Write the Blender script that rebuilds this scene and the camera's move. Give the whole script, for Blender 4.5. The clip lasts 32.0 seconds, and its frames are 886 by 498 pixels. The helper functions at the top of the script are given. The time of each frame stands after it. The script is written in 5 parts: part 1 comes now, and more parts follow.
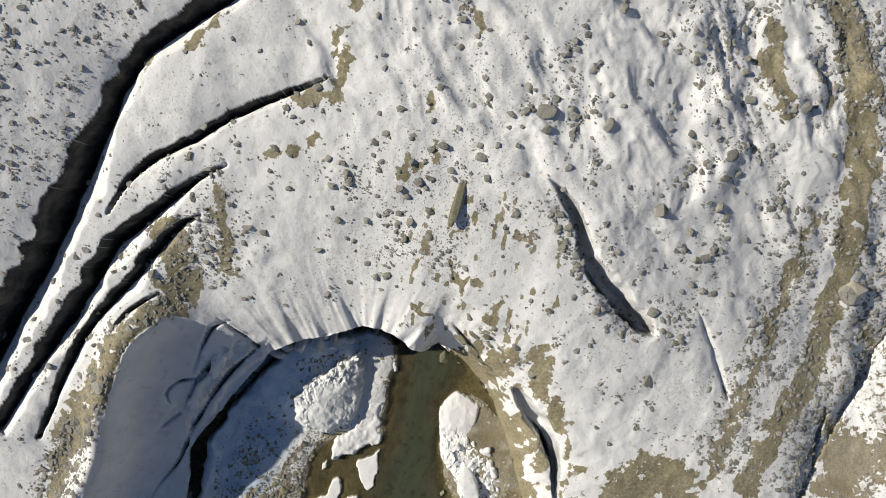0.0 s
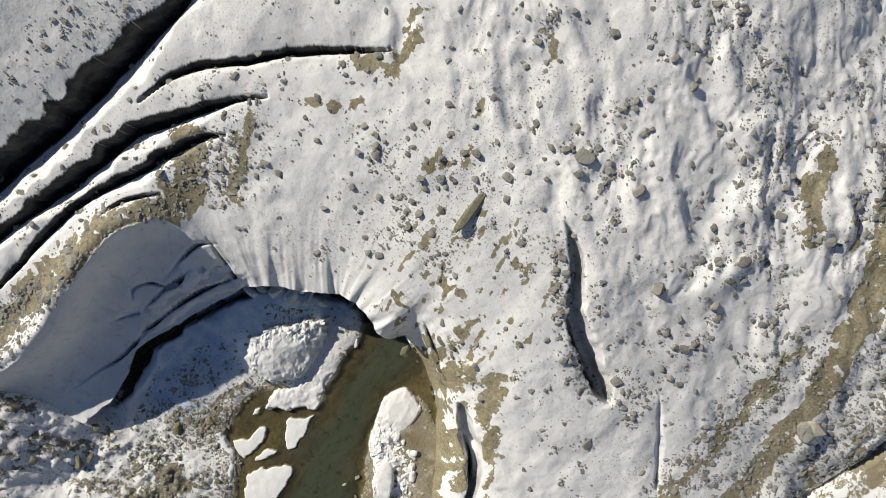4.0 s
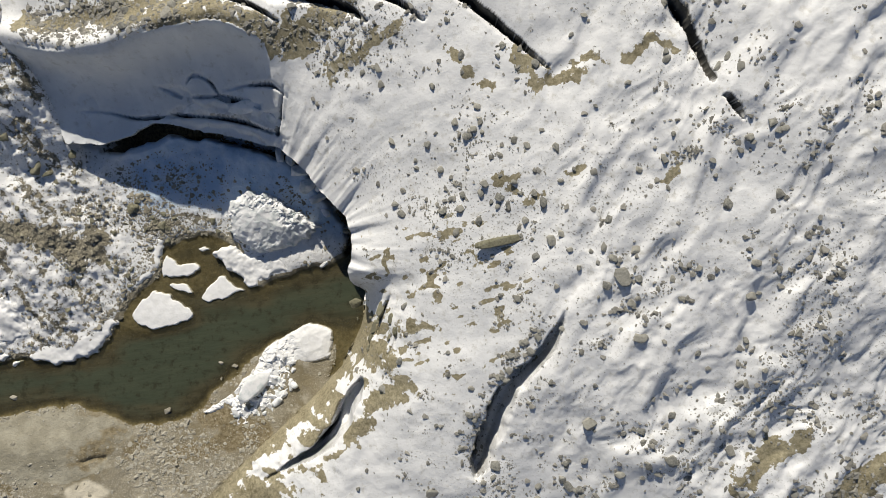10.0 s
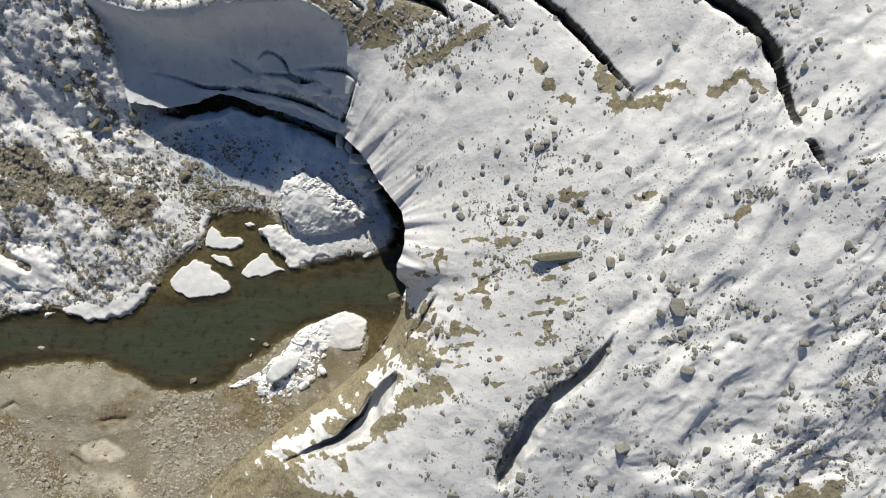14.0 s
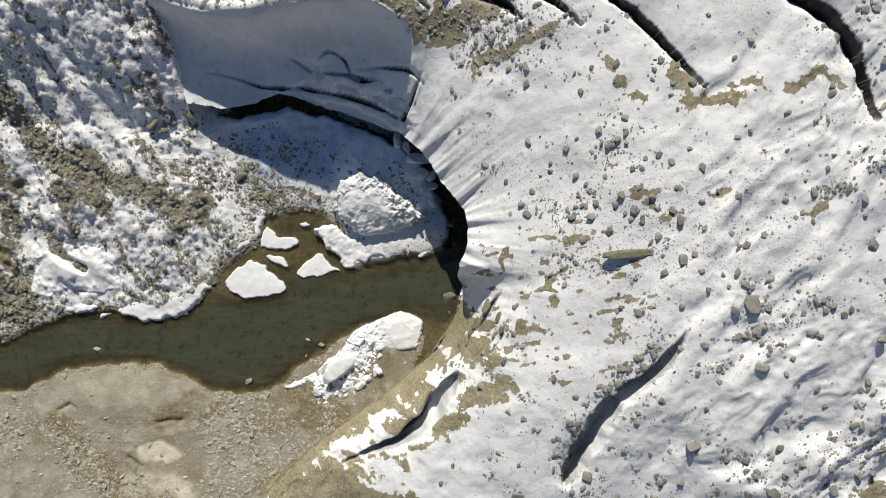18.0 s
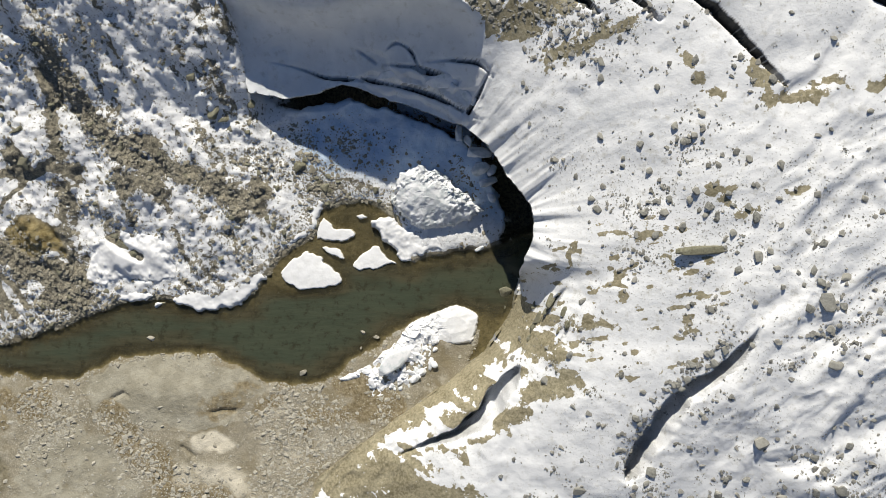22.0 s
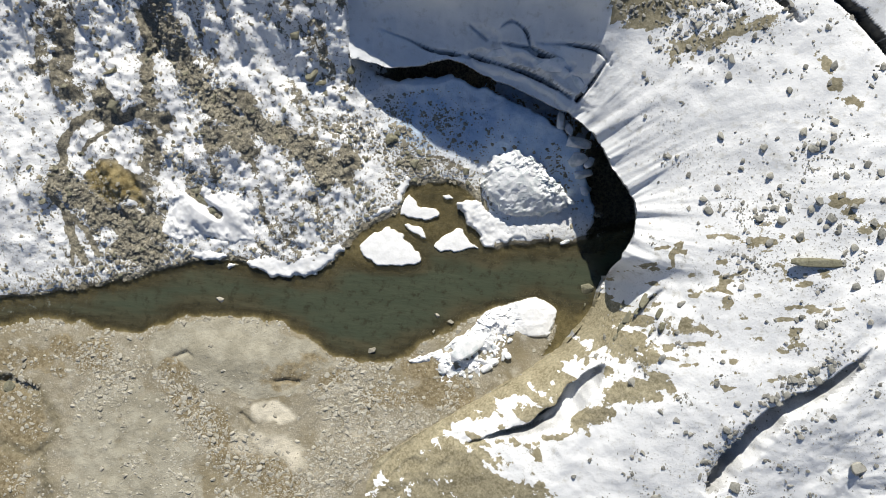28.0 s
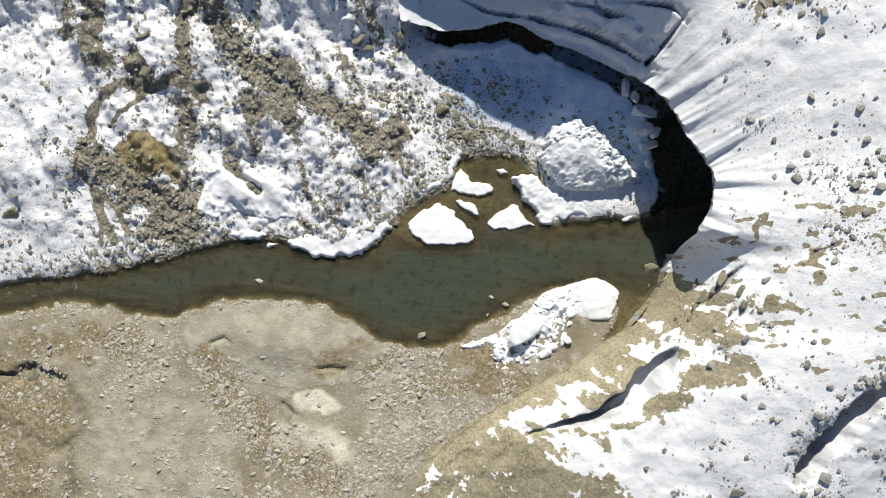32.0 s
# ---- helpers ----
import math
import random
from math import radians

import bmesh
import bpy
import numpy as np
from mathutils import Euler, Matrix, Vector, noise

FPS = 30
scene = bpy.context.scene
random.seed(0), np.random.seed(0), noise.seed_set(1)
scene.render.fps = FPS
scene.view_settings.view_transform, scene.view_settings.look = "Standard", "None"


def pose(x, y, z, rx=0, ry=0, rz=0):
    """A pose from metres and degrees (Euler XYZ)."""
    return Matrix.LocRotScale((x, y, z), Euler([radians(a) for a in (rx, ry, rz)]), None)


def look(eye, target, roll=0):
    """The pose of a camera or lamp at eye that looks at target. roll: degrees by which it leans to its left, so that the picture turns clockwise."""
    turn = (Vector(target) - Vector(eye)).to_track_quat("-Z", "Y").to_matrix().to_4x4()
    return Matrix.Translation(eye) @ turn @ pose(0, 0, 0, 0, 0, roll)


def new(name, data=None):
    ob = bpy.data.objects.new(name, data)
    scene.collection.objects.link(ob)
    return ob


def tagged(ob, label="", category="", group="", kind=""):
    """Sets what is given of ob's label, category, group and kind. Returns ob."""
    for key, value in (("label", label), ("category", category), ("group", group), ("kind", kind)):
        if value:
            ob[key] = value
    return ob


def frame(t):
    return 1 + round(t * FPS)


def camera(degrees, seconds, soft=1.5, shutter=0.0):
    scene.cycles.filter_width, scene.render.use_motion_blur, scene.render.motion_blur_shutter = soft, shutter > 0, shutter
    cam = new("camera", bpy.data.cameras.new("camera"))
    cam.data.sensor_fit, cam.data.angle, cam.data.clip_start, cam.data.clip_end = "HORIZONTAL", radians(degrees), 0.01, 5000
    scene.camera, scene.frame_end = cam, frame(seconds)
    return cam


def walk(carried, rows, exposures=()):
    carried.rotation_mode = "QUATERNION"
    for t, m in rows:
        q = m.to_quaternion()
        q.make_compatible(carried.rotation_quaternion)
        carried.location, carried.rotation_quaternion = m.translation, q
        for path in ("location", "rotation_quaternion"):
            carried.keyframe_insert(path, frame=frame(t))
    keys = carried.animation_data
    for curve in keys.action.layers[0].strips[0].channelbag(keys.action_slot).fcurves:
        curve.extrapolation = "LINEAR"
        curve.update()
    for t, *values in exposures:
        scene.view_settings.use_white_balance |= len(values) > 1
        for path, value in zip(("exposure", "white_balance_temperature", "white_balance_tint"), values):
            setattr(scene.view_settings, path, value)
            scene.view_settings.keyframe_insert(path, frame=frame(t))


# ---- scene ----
# The camera: a drone that hovers and turns, then drifts sideways, looking straight down.
cam = camera(70, 32.0, soft=0.6)
PATH = [
    (0, 4.81, -1.00, 75.05, -0.04, -0.07, -68.96), (0.5, 4.99, -1.04, 75.01, -0.19, 0.02, -67.48), (1, 5.10, -1.04, 74.99, -0.25, 0.03, -65.89),
    (1.5, 5.14, -1.06, 75.00, -0.25, 0.05, -63.80), (2, 5.16, -1.04, 75.00, -0.25, 0.03, -61.27), (2.5, 5.23, -1.05, 75.02, -0.30, 0.06, -58.39),
    (3, 5.25, -1.05, 75.05, -0.29, 0.07, -55.32), (3.5, 5.30, -1.05, 75.10, -0.31, 0.09, -52.23), (5.5, 5.26, -1.17, 75.17, -0.02, 0.18, -37.63),
    (6, 5.30, -1.15, 75.13, -0.06, 0.18, -33.96), (6.5, 5.36, -1.09, 75.08, -0.11, 0.16, -30.14), (7, 5.52, -1.12, 75.03, -0.15, 0.26, -26.13),
    (7.5, 5.60, -1.21, 74.96, -0.11, 0.32, -22.13), (8, 5.52, -1.23, 74.96, -0.06, 0.29, -18.49), (8.5, 5.33, -1.22, 74.97, 0.01, 0.28, -15.43),
    (9, 5.03, -1.15, 74.98, 0.06, 0.26, -12.73), (9.5, 4.58, -0.99, 74.98, 0.03, 0.15, -10.09), (10, 4.08, -0.76, 74.99, -0.05, 0.09, -7.33),
    (10.5, 3.54, -0.55, 74.99, -0.13, 0.04, -4.53), (11, 2.91, -0.39, 75.01, -0.17, -0.01, -1.91), (11.5, 2.17, -0.25, 75.02, -0.21, -0.10, -0.08),
    (12, 1.51, -0.13, 75.02, -0.23, -0.10, 0.06), (12.5, 0.81, -0.03, 75.00, -0.25, -0.11, 0.03), (13, 0.00, -0.00, 75.00, -0.19, -0.17, 0.00),
    (13.5, -0.81, 0.04, 74.99, -0.15, -0.20, -0.01), (14, -1.60, 0.04, 75.00, -0.13, -0.23, -0.07), (14.5, -2.35, 0.01, 74.97, -0.10, -0.21, -0.10),
    (16.5, -5.43, -0.39, 74.92, 0.20, -0.07, -0.24), (17, -6.23, -0.48, 74.89, 0.26, -0.04, -0.23), (17.5, -7.02, -0.51, 74.88, 0.27, 0.00, -0.27),
    (18, -7.87, -0.46, 74.88, 0.22, -0.02, -0.32), (18.5, -8.75, -0.48, 74.88, 0.20, -0.05, -0.37), (19, -9.63, -0.57, 74.86, 0.24, -0.09, -0.39),
    (19.5, -10.48, -0.68, 74.85, 0.26, -0.11, -0.38), (20, -11.32, -0.73, 74.84, 0.23, -0.10, -0.49), (20.5, -12.15, -0.78, 74.81, 0.21, -0.10, -0.52),
    (21, -13.08, -0.89, 74.81, 0.21, -0.16, -0.55), (21.5, -14.04, -1.00, 74.81, 0.20, -0.26, -0.55), (22, -15.07, -1.04, 74.79, 0.10, -0.41, 0.65),
    (22.5, -15.99, -1.13, 74.76, 0.03, -0.49, 2.13), (23, -16.86, -1.27, 74.77, 0.02, -0.51, 3.12), (23.5, -17.70, -1.44, 74.77, 0.05, -0.53, 3.15),
    (24, -18.54, -1.63, 74.76, 0.07, -0.56, 3.13), (24.5, -19.42, -1.80, 74.72, 0.06, -0.60, 3.11), (25, -20.25, -1.92, 74.72, 0.01, -0.61, 3.21),
    (25.5, -21.04, -2.10, 74.64, -0.02, -0.66, 3.62), (27.5, -23.78, -3.45, 73.35, 0.35, -0.40, 6.46), (28, -24.50, -3.82, 72.74, 0.45, -0.38, 6.47),
    (28.5, -25.25, -4.19, 72.09, 0.52, -0.41, 6.44), (29, -25.94, -4.51, 71.47, 0.54, -0.39, 6.41), (29.5, -26.63, -4.78, 70.83, 0.45, -0.36, 6.37),
    (30, -27.30, -5.07, 70.20, 0.38, -0.35, 6.36), (30.5, -27.98, -5.41, 69.61, 0.33, -0.36, 6.31), (31, -28.68, -5.87, 69.07, 0.37, -0.37, 6.32),
    (31.5, -29.45, -6.45, 68.55, 0.50, -0.48, 6.28), (32, -30.21, -7.07, 68.02, 0.66, -0.58, 6.24),
]
walk(cam, [(t, Matrix.Translation((x, y, z)) @ Matrix.Rotation(radians(w), 4, "Z") @ Matrix.Rotation(radians(a), 4, "X") @ Matrix.Rotation(radians(b), 4, "Y"))
           for t, x, y, z, a, b, w in PATH],
     exposures=[(0, 0.06, 6450, 10), (10, 0.07, 6400, 10), (14, 0.09, 6300, 10), (20, 0.23, 6270, 10), (26, 0.43, 6150, 10), (32, 0.55, 6080, 10)])

# ---- light ----
SUN_ELEVATION, SUN_AZIMUTH = radians(34), radians(99)
sun_way = Vector((math.cos(SUN_ELEVATION) * math.cos(SUN_AZIMUTH), math.cos(SUN_ELEVATION) * math.sin(SUN_AZIMUTH), math.sin(SUN_ELEVATION)))
world = bpy.data.worlds.new("sky")
scene.world = world
world.use_nodes = True
sky = world.node_tree.nodes.new("ShaderNodeTexSky")
sky.sky_type, sky.sun_disc = "NISHITA", False
sky.sun_elevation, sky.sun_rotation, sky.altitude = SUN_ELEVATION, radians(90) - SUN_AZIMUTH, 2800
world.node_tree.links.new(sky.outputs["Color"], world.node_tree.nodes["Background"].inputs["Color"])
world.node_tree.nodes["Background"].inputs["Strength"].default_value = 0.058
sun_data = bpy.data.lights.new("sun", "SUN")
sun_data.energy, sun_data.angle, sun_data.color = 4.4, radians(0.53), (1.0, 0.925, 0.785)
sun = new("sun", sun_data)
sun.matrix_world = look(sun_way * 300, (0, 0, 0))

# ---- numbers in the plane: noise, lines, outlines ----


def lattice(ix, iy, seed):
    h = (ix * 374761393 + iy * 668265263 + seed * 1274126177) & 0xFFFFFFFF
    h = ((h ^ (h >> 13)) * 1274126177) & 0xFFFFFFFF
    h = ((h ^ (h >> 16)) * 2246822519) & 0xFFFFFFFF
    return ((h ^ (h >> 15)) & 0xFFFFFF) / float(0xFFFFFF)


def vnoise(x, y, seed=0):
    """Smooth value noise from -1 to 1."""
    fx, fy = np.floor(x), np.floor(y)
    ix, iy = fx.astype(np.int64), fy.astype(np.int64)
    u, v = x - fx, y - fy
    u, v = u * u * u * (u * (u * 6 - 15) + 10), v * v * v * (v * (v * 6 - 15) + 10)
    a, b = lattice(ix, iy, seed), lattice(ix + 1, iy, seed)
    c, d = lattice(ix, iy + 1, seed), lattice(ix + 1, iy + 1, seed)
    return 2 * (a + (b - a) * u + (c - a) * v + (a - b - c + d) * u * v) - 1


def fbm(x, y, size, octaves=4, seed=0, gain=0.5):
    total, amount, top = 0.0, 1.0, 0.0
    for k in range(octaves):
        c, s = math.cos(0.7 * k), math.sin(0.7 * k)
        total = total + amount * vnoise((c * x - s * y) / size, (s * x + c * y) / size, seed + 17 * k)
        top, amount, size = top + amount, amount * gain, size * 0.5
    return total / top


def step(a, b, x):
    t = np.clip((x - a) / (b - a), 0, 1)
    return t * t * (3 - 2 * t)


def curve(pts, n=4, closed=False):
    """A smooth line through the points."""
    p = np.array(pts, float)
    p = np.vstack([p[-1:], p, p[:2]]) if closed else np.vstack([2 * p[0] - p[1], p, 2 * p[-1] - p[-2]])
    out = []
    for a, b, c, d in zip(p, p[1:], p[2:], p[3:]):
        for t in np.arange(n) / n:
            out.append(0.5 * (2 * b + (c - a) * t + (2 * a - 5 * b + 4 * c - d) * t * t + (3 * b - a - 3 * c + d) * t**3))
    if not closed:
        out.append(p[-2])
    return np.array(out)


def to_line(x, y, line, values=None):
    """Distance to a line, and the value along it (0 to 1, or one value per node) at the nearest place."""
    line = np.asarray(line, float)
    vals = np.linspace(0, 1, len(line)) if values is None else np.asarray(values, float)
    best, at = np.full(np.shape(x), 1e12), np.zeros(np.shape(x))
    for (ax, ay), (bx, by), va, vb in zip(line, line[1:], vals, vals[1:]):
        dx, dy = bx - ax, by - ay
        t = np.clip(((x - ax) * dx + (y - ay) * dy) / (dx * dx + dy * dy + 1e-9), 0, 1)
        ex, ey = x - ax - t * dx, y - ay - t * dy
        d = ex * ex + ey * ey
        near = d < best
        best, at = np.where(near, d, best), np.where(near, va + (vb - va) * t, at)
    return np.sqrt(best), at


def inside(x, y, ring):
    odd = np.zeros(np.shape(x), bool)
    for (ax, ay), (bx, by) in zip(ring, np.roll(ring, -1, axis=0)):
        if ay != by:
            odd ^= ((ay > y) != (by > y)) & (x < (bx - ax) * (y - ay) / (by - ay) + ax)
    return odd


def signed(x, y, ring):
    """Distance to an outline, negative inside it."""
    d, _ = to_line(x, y, np.vstack([ring, ring[:1]]))
    return np.where(inside(x, y, ring), -d, d)


# ---- the plan ----
NORTH_SHORE = [(-150, -24), (-90, -17.5), (-70.8, -14), (-66.9, -13.2), (-62.3, -11.8), (-57.8, -9.9), (-52, -7.9), (-48.4, -7.4), (-46, -7.6), (-42, -8.4),
               (-38.7, -7.7), (-36.2, -6.1), (-33.7, -2.6), (-31.8, -0.8), (-29.6, 0.4), (-28.7, 3.2), (-25.4, 4.2), (-21.6, 3.6), (-19.4, 0.9), (-18.4, -2.4),
               (-16.4, -1.9), (-9.7, -0.8), (-4, 1), (4, 3), (14, 3)]
SOUTH_SHORE = [(14, -3), (4, -5), (-3.7, -5.6), (-6.2, -8.3), (-9.2, -12.5), (-11.4, -14.4), (-10.7, -12.7), (-10.4, -10.4), (-12.7, -8.3), (-17.9, -9.7), (-21.8, -12),
               (-25, -14.1), (-28.2, -16.4), (-32.2, -16.9), (-35.6, -16.7), (-38, -15.2), (-41, -13.9), (-44.4, -13.6), (-49, -13.8), (-53.6, -14.7), (-56.5, -16.2),
               (-59.4, -16.7), (-65.4, -16.3), (-70.6, -16.9), (-90, -21), (-150, -30)]
LIP = [(-36.5, 16.2), (-33.3, 15.7), (-30.4, 15.9), (-27.6, 16.6), (-25.5, 16.9), (-21.9, 15.9), (-17.7, 14.4), (-13.5, 12.7), (-11.1, 11.2), (-8.7, 8.1), (-6.8, 5.3),
       (-5.4, 3.3), (-5.4, 0.1), (-6.2, -2.2), (-5.6, -4.6)]
FOOT = [(-5.6, -4.6), (-6.6, -8.3), (-9.4, -12.6), (-13.6, -16.3), (-18.1, -19.5), (-23.8, -23.8), (-28.8, -28), (-30.6, -33), (-29, -40), (-22, -46), (-8, -50), (12, -53),
        (40, -55), (90, -50), (300, -40), (300, 300), (-70, 300), (-60, 90), (-46, 45), (-41, 33), (-38.5, 26), (-37.5, 20)]
CREST = [(-39, 26.5), (-33, 24.4), (-28, 23.4), (-24, 24), (-19.5, 24.2), (-14.8, 23.8), (-11.4, 22), (-9.4, 20.2), (-7, 19)]
water_ring = np.vstack([curve(NORTH_SHORE, 3), curve(SOUTH_SHORE, 3)])
lip_line, crest_line = curve(LIP, 5), curve(CREST, 4)
foot_line = np.vstack([curve(FOOT[:8], 4), FOOT[8:]])
ice_ring = np.vstack([lip_line[:-1], foot_line])


def shore(x, y):
    """Distance to the river's edge, negative over the water."""
    return signed(x + 0.35 * vnoise(x / 1.7, y / 1.7, 5) + 0.12 * vnoise(x / 0.5, y / 0.5, 6), y + 0.35 * vnoise(x / 1.6, y / 1.6, 7) + 0.12 * vnoise(x / 0.5, y / 0.5, 8), water_ring)


def ground_z(x, y, d=None):
    d = shore(x, y) if d is None else d
    north = step(-9, -5, y - 0.25 * (np.clip(x, -90, -30) + 40) * (x < -30))
    up = np.clip(d, 0, 400)
    rough = fbm(x, y, 5.5, 4, 21) * 0.9 * step(1, 8, up) + (0.36 - 0.26 * step(-36, -31, x)) * (1.3 * np.abs(fbm(x + 0.4 * y, 0.5 * y, 1.0, 4, 22, 0.65)) - 0.3 + 0.5 * fbm(x, y, 0.6, 2, 24)) * step(0.2, 2, up) * (1 - 0.75 * step(-65, -69, x) * step(11, 6, y))
    gullies = (0.55 * vnoise((x + 0.5 * y) / 1.7, y / 9, 23) + 0.5 * np.abs(vnoise((x + 0.3 * y) / 3.1, y / 14, 25))) * step(4, 12, up) * step(-36, -44, x)
    bank = 0.3 * (1 - np.exp(-up / 0.7)) + 0.17 * np.minimum(up, 60) + (0.23 + 0.14 * step(-58, -46, x)) * np.clip(y - 14, 0, 60) + np.clip(up - 60, 0, 340) * 0.35
    hill_n = bank + rough + gullies
    fan = np.exp(-(((x + 45) / 8) ** 2 + ((y + 18) / 3.2) ** 2))
    hill_s = 0.12 * (1 - np.exp(-up / 0.5)) + 0.085 * np.minimum(up, 40) + 0.5 * fan + 0.22 * fbm(x, y, 6, 4, 31) * step(0.3, 4, up) + 0.03 * fbm(x, y, 0.8, 3, 32) + 0.16 * (0.4 - np.abs(fbm(x, y, 3.2, 3, 33))) * step(0.5, 3, up)
    hill_s = hill_s + np.clip(up - 40, 0, 360) * 0.3
    tx, ty = x + 0.8 * fbm(x, y, 1.4, 3, 35), y + 0.8 * fbm(x, y, 1.4, 3, 36)
    cutbank = np.maximum.reduce([band(tx, ty, TRENCH, 0.15, 0.6) * np.interp(x, [-72, -68, -65], [0.8, 0.7, 0.12]) * (0.5 + 0.7 * vnoise(x / 1.7, y / 1.7, 34)), 0.2 * band(tx, ty, TRENCH_2, 0.1, 0.6), 0.3 * band(x, y, [(-53, -18.8), (-51.7, -18.1), (-51.1, -18.5)], 0.05, 0.25),
                                 0.3 * band(x, y, [(-41.3, -20.3), (-40.1, -20), (-38.6, -20.1)], 0.05, 0.25), 0.3 * band(x, y, [(-44.6, -24.2), (-43.2, -25.3)], 0.03, 0.25)])
    hill_s = hill_s - cutbank
    land = hill_s + (hill_n - hill_s) * north
    shallow = np.exp(-(((x + 26) / 8.5) ** 2 + ((y + 0.5) / 4.2) ** 2))
    shallow = np.maximum(shallow, np.exp(-((((x + 30.5) / 6.0) ** 2 + ((y + 4.6) / 2.6) ** 2)) ** 2))
    shallow = np.maximum(shallow, np.exp(-(((x + 9.5) / 3) ** 2 + ((y + 11) / 3.5) ** 2)))
    deep = (0.10 + 0.95 * (1 - np.exp(np.minimum(d, 0) / 2.2))) * (1 - 0.82 * shallow)
    bed = -deep + 0.05 * fbm(x, y, 0.9, 3, 41)
    return np.where(d > 0, land, np.minimum(bed, -0.03))


TRENCH = curve([(-75, -24.8), (-73, -24.4), (-71, -23.8), (-69.2, -24.5), (-67.3, -25.3), (-65.5, -26.5), (-65.2, -27.9), (-65.6, -29.3), (-66.5, -31.1), (-66.1, -33), (-65.4, -35.3), (-65, -40)], 3)
TRENCH_2 = curve([(-74, -29.4), (-71.9, -30), (-69.3, -31.1), (-67.1, -31.5)], 3)
CREVASSES_NORTH = [
    # line, half widths, depth, wall
    ([(-36, 38.4), (-26, 36.6), (-18.5, 35.5), (-13.6, 34.4), (-9.5, 33.4), (-5.3, 32.6), (0, 31.6), (3.6, 30.8), (7, 30.2), (10.1, 29.2)], (1.5, 1.7, 1.9, 1.9, 1.9, 1.9, 1.75, 1.25, 1.0, 0.5), 11, 0.5),
    ([(9.4, 30.1), (12.6, 27.6), (16.5, 24.3), (22, 19.7), (24.5, 17.3), (26.2, 14), (27.6, 10)], (0.5, 0.9, 0.75, 0.6, 0.6, 0.5, 0.2), 9, 0.4),
    ([(28.2, 8.7), (28.8, 7.7), (29.5, 6.7)], (0.15, 0.4, 0.12), 4, 0.3),
    ([(-3.2, 29.1), (0.5, 27.8), (3.4, 25.7), (6, 23.1), (8.6, 21), (11.4, 18), (15.1, 13.9)], (0.16, 0.38, 0.5, 0.5, 0.48, 0.42, 0.1), 7.5, 0.28),
]
CREVASSES_WEST = [
    ([(-28.8, 34.2), (-21.6, 32.4), (-16.5, 30.7), (-11.7, 29.2), (-7.1, 28), (-2.7, 25.5), (0.6, 23.4), (2.8, 22.1), (4.9, 20.2)], (0.8, 1.0, 1.1, 1.1, 1.15, 1.05, 0.65, 0.35, 0.08), 9, 0.35),
    ([(-27.9, 30.4), (-22, 29.6), (-16.5, 28.8), (-12.3, 27.3), (-8.8, 25.5), (-5, 24), (-2.4, 22.8), (-0.4, 21.3)], (0.3, 0.5, 0.65, 0.75, 0.8, 0.75, 0.5, 0.1), 7, 0.3),
    ([(-14.6, 26.3), (-11.6, 25), (-9.1, 23.1)], (0.12, 0.3, 0.1), 2.5, 0.4),
]
CREVASSES_SOUTH = [
    ([(14.6, -6.9), (13.6, -9.6), (11.9, -12), (9.6, -13.9), (7.5, -17), (6.1, -20), (4.7, -23.4), (4.2, -24.6)], (0.1, 0.4, 0.65, 0.8, 1.1, 1.25, 0.75, 0.1), 2.9, 0.7),
    ([(-20, -24.6), (-16.3, -22.6), (-12.4, -20.8), (-9.8, -18.5), (-8.1, -16), (-6.8, -14.2), (-6.2, -13)], (0.06, 0.32, 0.65, 1.0, 1.15, 0.6, 0.1), 2.3, 0.7),
    ([(-19.4, -24.1), (-16.3, -22.4), (-13.6, -21.2), (-11.9, -20.2), (-10.2, -18.3), (-9.2, -16.4)], (0.05, 0.18, 0.34, 0.42, 0.25, 0.06), 2.6, 0.3),
    ([(7.6, -15.7), (6.6, -17.4), (5.6, -19.6), (4.9, -21.6), (4.3, -23.2)], (0.05, 0.28, 0.45, 0.45, 0.1), 2.8, 0.3),
]
CREVASSES_MARGIN = [
    ([(11.5, -51.2), (7.2, -50), (4.8, -50.1), (2.4, -50.2)], (0.3, 0.9, 0.8, 0.2), 3.5, 0.4),
    ([(3, -47.4), (0.1, -48), (-3, -49.2)], (0.2, 0.4, 0.2), 1.0, 0.4),
    ([(8.8, -27), (4.7, -31.6), (0.8, -35.1)], (0.1, 0.5, 0.25), 0.6, 1.2),
    ([(-3.6, -11.5), (-2.3, -9.9), (-1.9, -8.8), (-1.6, -7.7)], (0.05, 0.1, 0.12, 0.05), 1.2, 0.4),
    ([(-4.6, -9.9), (-4.1, -8.6), (-3.3, -7), (-2.7, -5.9), (-2, -4.8)], (0.05, 0.1, 0.14, 0.16, 0.06), 1.2, 0.4),
]
